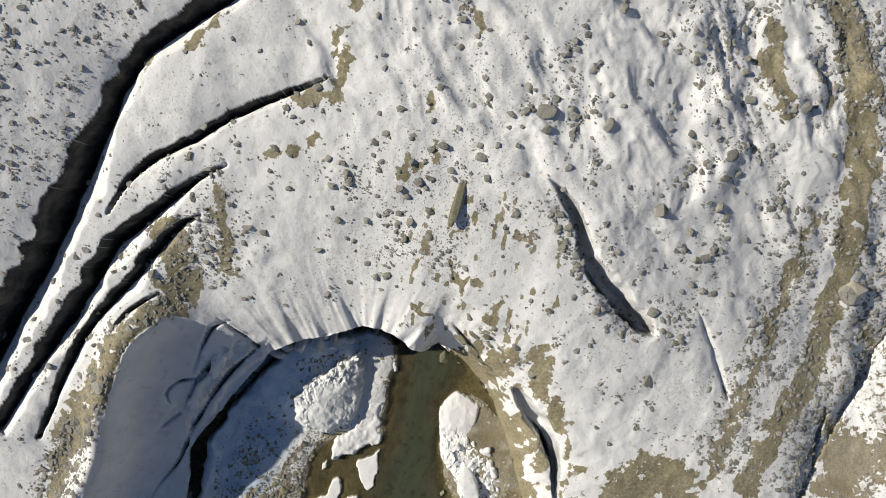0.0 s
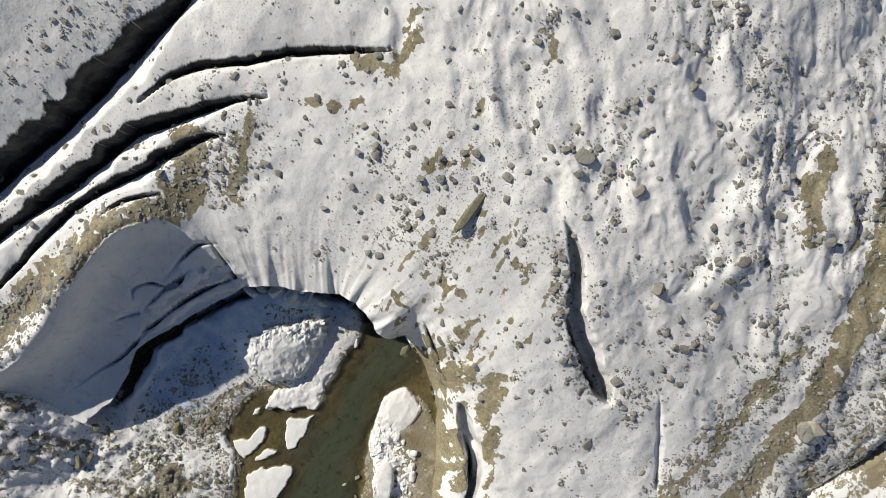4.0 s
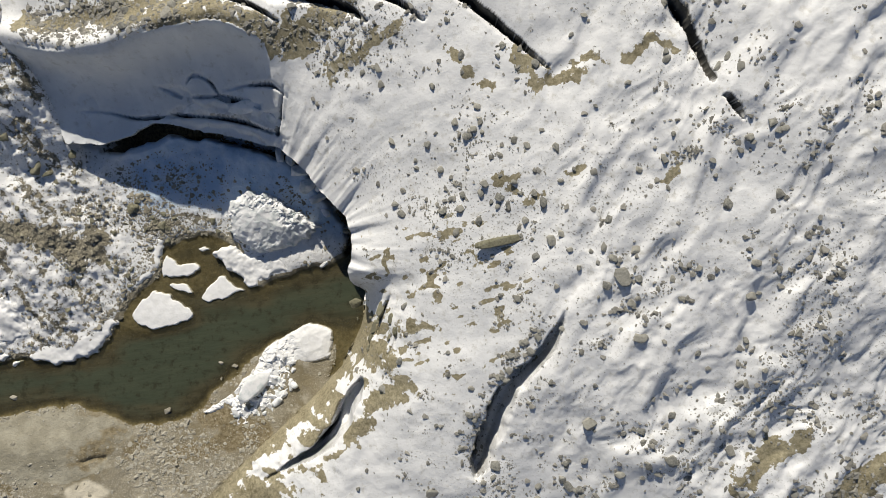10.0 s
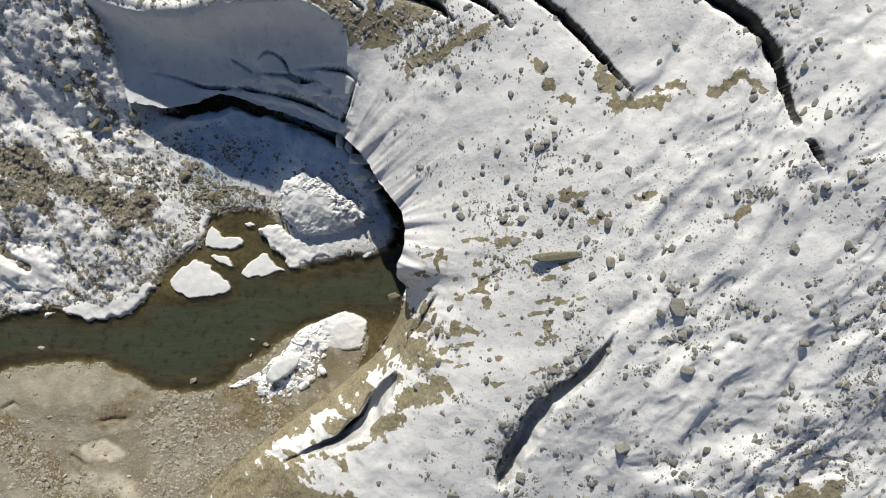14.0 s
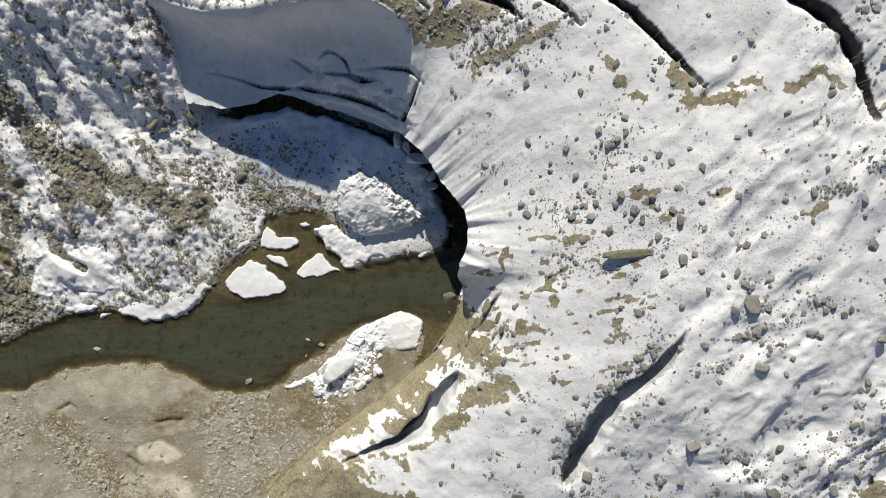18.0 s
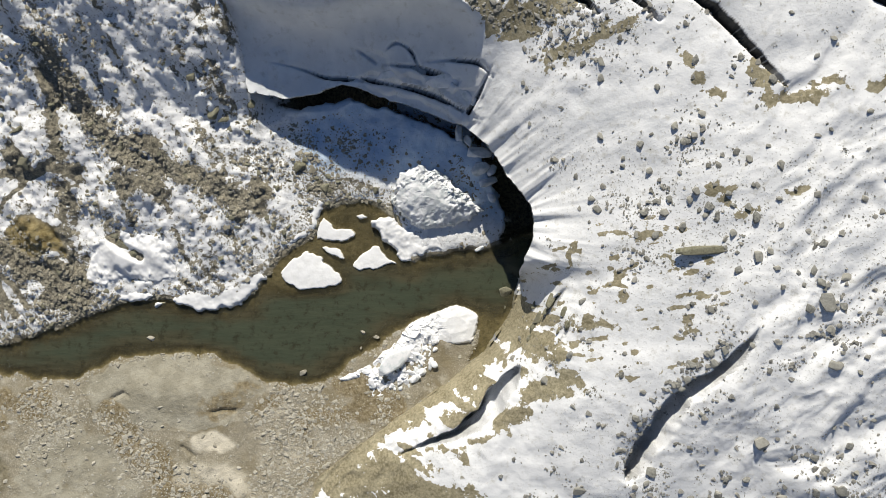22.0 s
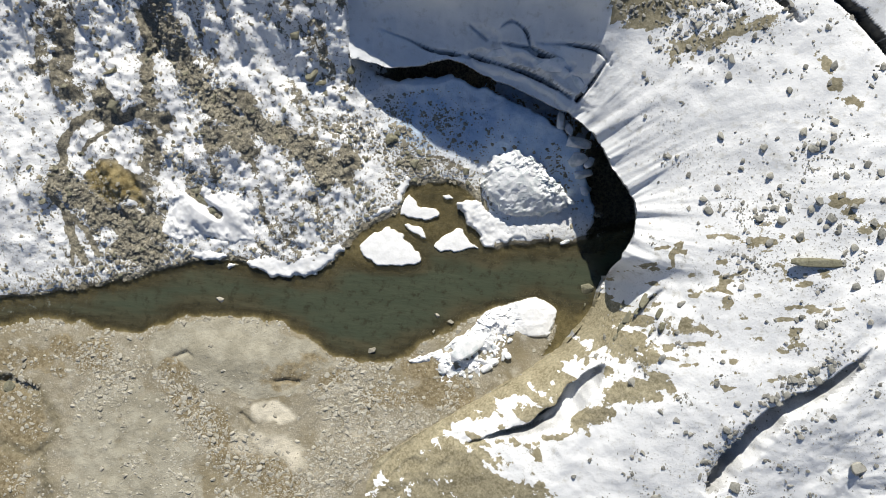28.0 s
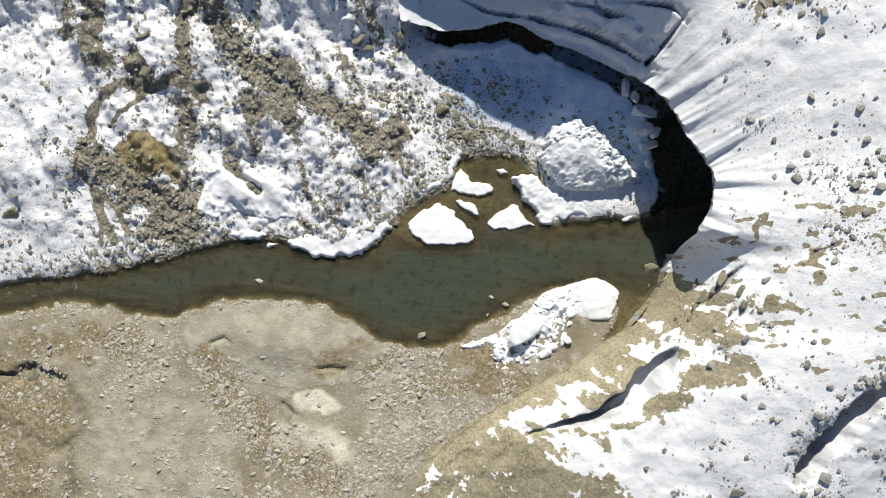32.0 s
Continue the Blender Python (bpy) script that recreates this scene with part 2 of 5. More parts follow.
ICE_FACE_CRACKS = [
    ([(-20.8, 20.1), (-19.9, 20.6), (-19, 20.4), (-18.1, 19.7), (-17.7, 18.9), (-17.3, 18)], (0.06, 0.12, 0.1, 0.14, 0.12, 0.08), 1.5, 0.2),
    ([(-21.4, 18.9), (-19.5, 18.5), (-18, 18.4), (-16.8, 17.9), (-15.6, 17.6), (-14.1, 17), (-12.9, 16.1)], (0.05, 0.12, 0.14, 0.24, 0.16, 0.14, 0.05), 1.4, 0.2),
    ([(-16.9, 18.8), (-14, 18.7), (-11.7, 18.2), (-10.6, 17.5), (-9.7, 16.4)], (0.06, 0.13, 0.16, 0.13, 0.06), 1.2, 0.2),
    ([(-9.8, 17.7), (-10.5, 16.3), (-11.1, 15.1), (-12, 13.7)], (0.05, 0.1, 0.14, 0.2), 1.8, 0.2),
    ([(-24, 17.7), (-22.9, 17.5), (-20.4, 16.9), (-17.9, 16.3), (-15.4, 15.4), (-12.6, 13.9)], (0.06, 0.16, 0.13, 0.16, 0.18, 0.1), 1.4, 0.2),
    ([(-33.8, 19.5), (-30.4, 18.7), (-27.9, 17.8), (-26, 17.6), (-23.5, 17.4)], (0.05, 0.09, 0.14, 0.18, 0.1), 1.4, 0.2),
    ([(-23.9, 20.3), (-22, 19.1)], (0.1, 0.11), 0.9, 0.2),
]
CREVASSES = CREVASSES_NORTH + CREVASSES_WEST + CREVASSES_SOUTH + CREVASSES_MARGIN + ICE_FACE_CRACKS


SCARPS = [
    # line, width and height of the shaded side, which looks south-east
    ([(38, -7), (36.5, -10.1), (34.5, -14.3), (32.2, -18.9), (27.4, -20.8), (22.8, -23.2), (18, -25)], 2.6, 0.7),
    ([(44, -15), (42.4, -17), (37.3, -22.1), (32.4, -27.8), (27.5, -32.7), (23, -35.5)], 1.8, 0.6),
    ([(27, -9.5), (25.2, -11.8), (22.5, -15.6), (20.8, -18.5)], 1.6, 0.35),
    ([(22.5, -9), (20.7, -11.4), (16.8, -16.3), (15, -18.5)], 1.7, 0.35),
    ([(19, -7.5), (17.6, -9.5), (14.2, -14.4)], 1.4, 0.3),
    ([(31, -38), (25.3, -39.6), (20, -42.2), (11.9, -46.8), (5.3, -51.5)], 2.2, 0.8),
]


def scarp(x, y, line, wide, high):
    """A low ridge that rises gently on one side and breaks off on the other."""
    line = curve(line, 4)
    way = (line[-1] - line[0]) / np.hypot(*(line[-1] - line[0]))
    across = np.array([-way[1], way[0]])
    across = across if across @ (0.57, -0.82) > 0 else -across
    along, off = (line - line[0]) @ way, (line - line[0]) @ across
    s = (x - line[0, 0]) * way[0] + (y - line[0, 1]) * way[1]
    u = (x - line[0, 0]) * across[0] + (y - line[0, 1]) * across[1] - np.interp(s, along, off) + 0.7 * fbm(x, y, 2.4, 3, 65)
    rise = np.where(u < -wide / 2, step(-6, -wide / 2, u), step(wide / 2, -wide / 2, u))
    return high * rise * step(-1, 2.5, s) * step(along[-1] + 1, along[-1] - 2.5, s) * (0.75 + 0.5 * vnoise(s / 3.5, u / 8, 66))


def ice_plain(x, y):
    """The smooth lie of the glacier's upper surface."""
    u, v = np.clip(x, -45, 50) / 30, np.where(y > 24, 24 + 0.4 * (np.minimum(y, 46) - 24), np.maximum(y, -17)) / 30
    far = 0.10 * np.clip(x - 50, 0, 250) + 0.10 * np.clip(y - 46, 0, 250) - np.interp(x, [-10, 0, 12, 26], [0.12, 0.2, 0.33, 0.2]) * np.clip(-17 - y, 0, 38)
    back = np.clip(y - np.interp(x, [-33, -16, -4, 6, 10, 17, 24, 28], [39, 36, 34.3, 31.5, 29.5, 24, 17.5, 9]), 0, 30) * step(30, 20, x)
    return 0.2 * back + (13.38 + 10.64 * u + 2.5 * v - 0.7 * u * u + 1.09 * u * v + 0.6 * v * v - 0.5 * u**3 + 1.38 * u * u * v - 4.1 * u * v * v + 2.58 * v**3) + far


def jag(x, y, hw):
    """How far a crevasse wall leaves its line."""
    return 0.27 * fbm(x, y, 1.6, 3, 71) * np.minimum(1, hw / 0.5) + 0.6 * np.clip(hw - 0.45, 0, 0.8) * vnoise(x / 1.5, y / 1.5, 72)


def ice_z(x, y, cracks=True, slots=None):
    plain = np.maximum(ice_plain(x, y), 2.5)
    d, _ = to_line(x, y, np.vstack([ice_ring, ice_ring[:1]]))
    d_lip, along = to_line(x, y, lip_line)
    d_crest, _ = to_line(x, y, crest_line)
    rim = np.interp(x, [-36, -27, -20, -12, -8, -5], [4.2, 5.2, 6.8, 7.8, 8.8, 9.8])
    # round the open edge over the river
    south = step(-1.8, -5.0, y)
    rim = rim + (1.2 - rim) * south
    reach = 3.6 - 1.5 * south
    rolled = rim + (plain - rim) * (1 - np.exp(-d / reach))
    # the steep face over the cave, from the crest to the lip
    below = y < np.interp(x, crest_line[:, 0], crest_line[:, 1])
    part_up = np.clip(d_lip / (d_lip + d_crest + 1e-6), 0, 1)
    face = np.where(below, rim + (np.minimum(plain, 15) - rim) * part_up**1.4, plain)
    west = step(-7.5, -13, x) * step(8, 13, y)
    z = rolled + (face - rolled) * west
    # the western end runs out on the debris slope
    z = z + (np.minimum(z, ground_z(x, y, np.full(np.shape(x), 0.0) + np.clip(y + 2, 1, 60)) + 0.6) - z) * step(-36, -41, x) * step(26.5, 22, y)
    z = z + np.interp(x, [-36, -28, -20], [2.1, 2.3, 1.9]) * np.exp(-((d_crest - 0.6) / 1.8) ** 2) * step(-9, -16, x) * step(-44, -37, x) * np.where(below, np.exp(-(d_crest / 1.1) ** 2), 1)
    open_snow = 1 - west * below
    edge = step(0, 2, d)
    wa, wb = 1.6 * fbm(x, y, 5, 2, 46), 1.2 * fbm(x, y, 4, 2, 47)
    a, b = x * 0.545 + y * 0.839 + wa, -x * 0.839 + y * 0.545 + wb
    ribs = step(4, 22, x) * step(24, 14, y)
    calm = 0.35 + 0.65 * step(-0.25, 0.25, fbm(x, y, 9, 2, 50))
    creased = 0.5 - np.abs(fbm(a / 1.9, b, 1.35, 3, 55, 0.6))
    z = z + open_snow * edge * (0.40 * fbm(x, y, 7, 3, 51) + 0.12 * calm * fbm(x, y, 1.7, 3, 52, 0.5)
                                + ribs * (0.32 * vnoise(a / 8.5, b / 2.2, 53) + 0.22 * vnoise(a / 3.2, b / 1.1, 54) + 0.30 * calm * creased))
    for line, wide, high in SCARPS:
        z = z + scarp(x, y, line, wide, high)
    # broken ledges along the lip
    ledge = west * step(-25, -22, x) * step(-9.5, -12, x)
    for far, high in ((0.7, 0.5), (1.7, 0.6), (3.0, 0.45)):
        line_at = far + 0.9 * fbm(x, y, 2.2, 3, 60 + int(far * 10)) * far**0.5
        z = z - ledge * high * step(line_at + 0.12, line_at - 0.12, d_lip)
    z = z + (1 - open_snow) * edge * (0.22 * fbm(x, y, 3.5, 4, 57) + 0.25 * np.abs(vnoise(x / 2.2, y / 6, 58)))
    pleats = np.exp(-d_lip / 3.4) * step(0.42, 0.55, along) * step(0.98, 0.85, along)
    z = z + pleats * (0.32 * vnoise(along * 60, d_lip / 9, 56) + 0.14 * vnoise(along * 150, d_lip / 4, 59))
    # worn, gullied ice along the dirty margin
    marg = south * np.exp(-((d - 3) / 4) ** 2) * (y > -40)
    z = z + marg * (0.5 * fbm(x, y, 2.4, 4, 61)) + south * np.exp(-(d / 2.2) ** 2) * (y > -30) * 0.16 * vnoise((d + 0.5 * fbm(x, y, 2.5, 2, 63)) / 0.45, (x + y) / 9, 62)
    if cracks:
        for line, widths, depth, wall in CREVASSES:
            pts = np.array(line)
            near = (np.abs(x - pts[:, 0].mean()) < np.ptp(pts[:, 0]) / 2 + 3) & (np.abs(y - pts[:, 1].mean()) < np.ptp(pts[:, 1]) / 2 + 3)
            if not near.any():
                continue
            nodes = np.column_stack([pts, widths])
            fine = curve(nodes, 4)
            xs, ys = x[near], y[near]
            dist, hw = to_line(xs, ys, fine[:, :2], fine[:, 2])
            by_x = np.argsort(fine[:, 0])
            side = np.where(ys > np.interp(xs, fine[by_x, 0], fine[by_x, 1]), dist, -dist)
            wide = np.maximum(hw + jag(xs, ys, hw), 0.02)
            from_edge = wide - side
            # a sheer wall on the far side, a deep slot at its foot, and a snow ramp up to the near side
            soft = wall > 0.8
            slot = np.clip(np.minimum(from_edge / 0.2, (0.55 * wide - from_edge) / 0.55 + 0.5), 0, 1) * (wall < 0.6)
            ramp = np.clip(from_edge / (0.7 * wide + 0.1 if soft else 0.4 if wall > 0.6 else 0.15), 0, 1) * np.clip((2 * wide - from_edge) / ((0.7 if 0.6 < wall < 0.8 else 1.7) * wide + 0.05), 0, 1) * np.minimum((2.1 if soft else 4.2 if wall > 0.6 else 1.7) * hw, depth)
            if depth < 2 and not soft:
                slot = np.clip((wide + 0.06 - dist) / 0.16, 0, 1)
                ramp = slot * 0
            cut = np.maximum(slot * min(depth * 1.6, 8), ramp) * np.clip((hw - 0.03) / 0.25, 0, 1)
            # slots marks the crevasse walls that take the painted-in shade
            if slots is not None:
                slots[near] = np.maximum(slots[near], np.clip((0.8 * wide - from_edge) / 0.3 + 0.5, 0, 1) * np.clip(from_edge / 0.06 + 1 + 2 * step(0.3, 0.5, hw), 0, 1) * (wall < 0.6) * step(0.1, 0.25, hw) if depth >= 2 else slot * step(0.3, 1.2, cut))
            cut = cut + 0.25 * np.exp(-(dist / (hw + 0.6)) ** 2) * step(0.15, 0.4, hw)
            z[near] = z[near] - cut
    return z


# ---- materials ----


class Nodes:
    """A short way to write node materials."""

    def __init__(self, name):
        self.mat = bpy.data.materials.new(name)
        self.mat.use_nodes = True
        self.tree = self.mat.node_tree
        self.shader = self.tree.nodes["Principled BSDF"]
        self.where = self.add("ShaderNodeNewGeometry").outputs["Position"]

    def add(self, kind, **settings):
        node = self.tree.nodes.new(kind)
        for key, value in settings.items():
            if key == "operation":
                node.operation = value
            elif key == "blend":
                node.blend_type = value
            elif key == "feature":
                node.feature = value
        return node

    def put(self, socket, value):
        if isinstance(value, bpy.types.NodeSocket):
            self.tree.links.new(value, socket)
        elif isinstance(value, tuple) and len(value) == 3 and socket.type == "RGBA":
            socket.default_value = (*value, 1)
        else:
            socket.default_value = value

    def noise(self, size, detail=4, rough=0.55, where=None):
        n = self.add("ShaderNodeTexNoise")
        self.put(n.inputs["Vector"], where or self.where)
        n.inputs["Scale"].default_value, n.inputs["Detail"].default_value, n.inputs["Roughness"].default_value = 1 / size, detail, rough
        return n.outputs["Fac"]

    def cells(self, size, feature="F1", out="Distance"):
        n = self.add("ShaderNodeTexVoronoi", feature=feature)
        self.put(n.inputs["Vector"], self.where)
        n.inputs["Scale"].default_value = 1 / size
        return n.outputs[out]

    def ramp(self, value, a, b, lo=0.0, hi=1.0):
        n = self.add("ShaderNodeMapRange")
        n.interpolation_type = "SMOOTHSTEP"
        self.put(n.inputs["Value"], value)
        for key, v in (("From Min", a), ("From Max", b), ("To Min", lo), ("To Max", hi)):
            self.put(n.inputs[key], v)
        return n.outputs["Result"]

    def math(self, op, a, b=0.0):
        n = self.add("ShaderNodeMath", operation=op)
        self.put(n.inputs[0], a)
        self.put(n.inputs[1], b)
        return n.outputs[0]

    def mix(self, fac, a, b, blend="MIX"):
        n = self.add("ShaderNodeMixRGB", blend=blend)
        self.put(n.inputs["Fac"], fac)
        self.put(n.inputs["Color1"], a)
        self.put(n.inputs["Color2"], b)
        return n.outputs["Color"]

    def attr(self, name):
        n = self.add("ShaderNodeAttribute")
        n.attribute_name = name
        return n.outputs["Fac"]

    def random(self):
        return self.add("ShaderNodeObjectInfo").outputs["Random"]

    def island(self):
        return self.add("ShaderNodeNewGeometry").outputs["Random Per Island"]

    def bump(self, height, depth, strength=1.0):
        n = self.add("ShaderNodeBump")
        n.inputs["Strength"].default_value, n.inputs["Distance"].default_value = strength, depth
        self.put(n.inputs["Height"], height)
        self.put(self.shader.inputs["Normal"], n.outputs["Normal"])

    def done(self, colour, rough=0.8, spec=0.3):
        self.put(self.shader.inputs["Base Color"], colour)
        self.put(self.shader.inputs["Roughness"], rough)
        self.put(self.shader.inputs["Specular IOR Level"], spec)
        return self.mat


def snow_colour(m):
    fresh = m.mix(m.ramp(m.noise(5, 3), 0.35, 0.7), (0.78, 0.785, 0.79), (0.88, 0.88, 0.875))
    dusty = m.mix(m.ramp(m.noise(0.9, 6, 0.65), 0.52, 0.72), fresh, (0.62, 0.61, 0.575))
    return dusty


def make_glacier_material():
    m = Nodes("snow_covered_glacier_ice")
    snow = snow_colour(m)
    blue = m.mix(m.ramp(m.noise(2.5, 5), 0.35, 0.65), (0.52, 0.57, 0.62), (0.68, 0.72, 0.75))
    base = m.mix(m.attr("ice"), snow, blue)
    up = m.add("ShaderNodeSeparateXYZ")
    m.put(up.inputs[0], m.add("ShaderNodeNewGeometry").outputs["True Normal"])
    # dirty bare ice on steep faces, its colour darkened with painted crevasse shade
    steep_shade = m.math("MAXIMUM", m.attr("bare"), m.ramp(up.outputs["Z"], 0.30, 0.12, 0.0, 0.55))
    base = m.mix(steep_shade, base, m.mix(m.ramp(m.noise(1.5, 5), 0.35, 0.65), (0.03, 0.03, 0.029), (0.09, 0.086, 0.075)))
    # fine grit, thicker where the debris lies
    grit = m.ramp(m.noise(0.20, 2, 0.6), 0.60, 0.65)
    grit = m.math("MULTIPLY", grit, m.ramp(m.attr("debris"), 0.05, 0.9, 0.0, 0.9))
    base = m.mix(grit, base, (0.17, 0.16, 0.13))
    mud = m.mix(m.ramp(m.noise(0.32, 7, 0.75), 0.35, 0.68), (0.22, 0.195, 0.12), (0.43, 0.385, 0.27))
    ragged = m.math("ADD", m.attr("dirt"), m.math("MULTIPLY", m.math("SUBTRACT", m.noise(0.9, 7, 0.66), 0.5), 1.7))
    mud = m.mix(m.ramp(m.noise(2.6, 4), 0.40, 0.62, 0.0, 0.75), mud, m.mix(m.ramp(m.noise(0.3, 5, 0.7), 0.4, 0.6), (0.15, 0.13, 0.075), (0.33, 0.29, 0.195)))
    base = m.mix(m.ramp(ragged, 0.48, 0.54), base, mud)
    grain = m.math("ADD", m.math("MULTIPLY", m.noise(1.1, 4, 0.5), 0.85), m.math("MULTIPLY", m.noise(0.2, 3), 0.15))
    m.bump(grain, 0.13, 0.8)
    return m.done(base, 0.75, 0.25)


def make_ground_material():
    m = Nodes("gravel_and_snow")
    snow = snow_colour(m)
    pebble = m.cells(0.16)
    stones = m.mix(m.ramp(pebble, 0.05, 0.6), (0.40, 0.37, 0.29), (0.27, 0.24, 0.175))
    stones = m.mix(m.ramp(m.noise(5.5, 6, 0.65), 0.42, 0.64, 0.0, 0.75), stones, (0.21, 0.175, 0.105))
    stones = m.mix(m.ramp(m.noise(2.6, 7, 0.7), 0.52, 0.66, 0.0, 0.8), stones, (0.42, 0.39, 0.315))
    silt = m.mix(m.ramp(m.noise(2.2, 7, 0.65), 0.35, 0.65), (0.28, 0.258, 0.195), (0.38, 0.355, 0.28))
    silt = m.mix(m.ramp(m.noise(0.30, 4, 0.7), 0.56, 0.68, 0.0, 0.5), silt, (0.20, 0.18, 0.13))
    base = m.mix(m.ramp(m.math("ADD", m.attr("silt"), m.math("MULTIPLY", m.math("SUBTRACT", m.noise(1.2, 5), 0.5), 0.9)), 0.4, 0.6), stones, silt)
    loam = m.mix(m.ramp(m.noise(0.4, 6, 0.75), 0.35, 0.65), (0.13, 0.098, 0.048), (0.31, 0.26, 0.165))
    base = m.mix(m.ramp(m.math("ADD", m.attr("brown"), m.math("MULTIPLY", m.math("SUBTRACT", m.noise(0.8, 6, 0.7), 0.5), 1.2)), 0.3, 0.6, 0.0, 0.95), base, loam)
    base = m.mix(m.attr("pale"), base, (0.72, 0.66, 0.53))
    base = m.mix(m.attr("ochre"), base, m.mix(m.ramp(m.noise(0.6, 6, 0.7), 0.35, 0.65), (0.20, 0.15, 0.06), (0.34, 0.28, 0.14)))
    base = m.mix(m.attr("wet"), base, m.mix(m.ramp(m.noise(0.5, 5, 0.7), 0.35, 0.65), (0.115, 0.10, 0.062), (0.235, 0.205, 0.135)))
    rock = m.mix(m.ramp(m.noise(0.35, 6, 0.75), 0.35, 0.65), (0.085, 0.08, 0.065), (0.36, 0.325, 0.24))
    base = m.mix(m.attr("rock"), base, rock)
    ragged = m.math("ADD", m.attr("snow"), m.math("MULTIPLY", m.math("SUBTRACT", m.noise(0.75, 6, 0.72), 0.5), 2.5))
    cover = m.ramp(ragged, 0.47, 0.53)
    grit = m.math("MULTIPLY", m.ramp(m.noise(0.28, 3, 0.65), 0.60, 0.65), m.ramp(m.noise(3, 3), 0.40, 0.65, 0.0, 0.9))
    # snow under the cave lip is tinted blue: skylit shade painted into its colour
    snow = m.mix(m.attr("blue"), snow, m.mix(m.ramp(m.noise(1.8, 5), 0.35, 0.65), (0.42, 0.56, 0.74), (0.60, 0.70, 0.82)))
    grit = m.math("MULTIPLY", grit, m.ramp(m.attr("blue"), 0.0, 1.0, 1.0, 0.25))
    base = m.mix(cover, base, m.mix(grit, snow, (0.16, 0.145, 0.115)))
    rise = m.math("ADD", m.math("MULTIPLY", cover, 0.6), m.math("ADD", m.math("MULTIPLY", m.noise(0.6, 5, 0.55), 0.9), m.math("MULTIPLY", pebble, -0.12)))
    m.bump(rise, 0.15, 0.85)
    return m.done(base, 0.85, 0.25)


def make_water_material():
    m = Nodes("silty_meltwater")
    tree = m.tree
    turn = m.add("ShaderNodeMapping")
    m.put(turn.inputs["Vector"], m.where)
    turn.inputs["Rotation"].default_value, turn.inputs["Scale"].default_value = (0, 0, radians(-17)), (0.22, 1.0, 1.0)
    flow = turn.outputs["Vector"]
    deep = m.mix(m.ramp(m.noise(1.3, 8, 0.72, flow), 0.36, 0.64), (0.052, 0.046, 0.025), (0.092, 0.083, 0.048))
    deep = m.mix(m.ramp(m.math("ADD", m.attr("depth"), m.math("MULTIPLY", m.math("SUBTRACT", m.noise(2.2, 4, 0.6, flow), 0.5), 0.9)), 0.42, 0.85, 0.0, 0.7), deep, (0.060, 0.078, 0.051))
    deep = m.mix(m.ramp(m.noise(1.2, 7, 0.78), 0.50, 0.64, 0.0, 0.75), deep, (0.034, 0.032, 0.018))
    deep = m.mix(m.math("MULTIPLY", m.attr("rapid"), m.ramp(m.noise(0.7, 6, 0.7), 0.56, 0.72)), deep, (0.30, 0.33, 0.30))
    m.bump(m.math("ADD", m.noise(0.35, 4, 0.6, flow), m.math("MULTIPLY", m.attr("rapid"), m.noise(0.8, 5, 0.6))), 0.06, 0.6)
    m.done(deep, 0.12, 0.4)
    clear = tree.nodes.new("ShaderNodeBsdfTransparent")
    clear.inputs["Color"].default_value = (0.86, 0.83, 0.70, 1)
    blend = tree.nodes.new("ShaderNodeMixShader")
    m.put(blend.inputs["Fac"], m.ramp(m.math("ADD", m.attr("depth"), m.math("MULTIPLY", m.math("SUBTRACT", m.noise(0.8, 5), 0.5), 0.3)), 0.05, 0.62, 0.12, 0.95))
    tree.links.new(clear.outputs[0], blend.inputs[1])
    tree.links.new(m.shader.outputs[0], blend.inputs[2])
    tree.links.new(blend.outputs[0], tree.nodes["Material Output"].inputs["Surface"])
    return m.mat


def make_rock_material(name, dark, light, dust, per_island=False):
    m = Nodes(name)
    pick = m.island() if per_island else m.random()
    grain = m.noise(0.22, 6, 0.7)
    base = m.mix(m.ramp(grain, 0.3, 0.7), dark, light)
    base = m.mix(m.ramp(pick, 0.0, 1.0, 0.0, 0.6), base, dust)
    base = m.mix(m.ramp(m.noise(0.5, 4), 0.55, 0.7, 0, 0.5), base, (0.28, 0.27, 0.225))
    m.bump(grain, 0.05, 0.7)
    return m.done(base, 0.85, 0.2)


def make_plain_snow(name, tint):
    m = Nodes(name)
    base = m.mix(m.ramp(m.noise(0.8, 5), 0.4, 0.7), (0.86, 0.86, 0.86), tint)
    m.bump(m.noise(0.9, 4, 0.5), 0.10, 0.7)
    return m.done(base, 0.6, 0.3)


ICE = make_glacier_material()
GROUND = make_ground_material()
WATER = make_water_material()
ROCK = make_rock_material("grey_rock", (0.13, 0.13, 0.118), (0.33, 0.325, 0.29), (0.40, 0.385, 0.335))
GRAVEL_ROCK = make_rock_material("gravel_stone", (0.20, 0.18, 0.135), (0.44, 0.41, 0.33), (0.56, 0.53, 0.45), True)
SLOPE_ROCK = make_rock_material("debris_stone", (0.10, 0.093, 0.074), (0.33, 0.30, 0.23), (0.46, 0.42, 0.32), True)
PALE_ROCK = make_rock_material("pale_rock", (0.24, 0.22, 0.17), (0.42, 0.39, 0.32), (0.48, 0.45, 0.38))
DARK_ROCK = make_rock_material("olive_rock", (0.11, 0.105, 0.07), (0.26, 0.25, 0.175), (0.22, 0.21, 0.15))
SNOW = make_plain_snow("clean_snow", (0.80, 0.80, 0.79))
ICE_BLOCK = make_plain_snow("broken_ice", (0.60, 0.64, 0.64))


# ---- mesh helpers ----


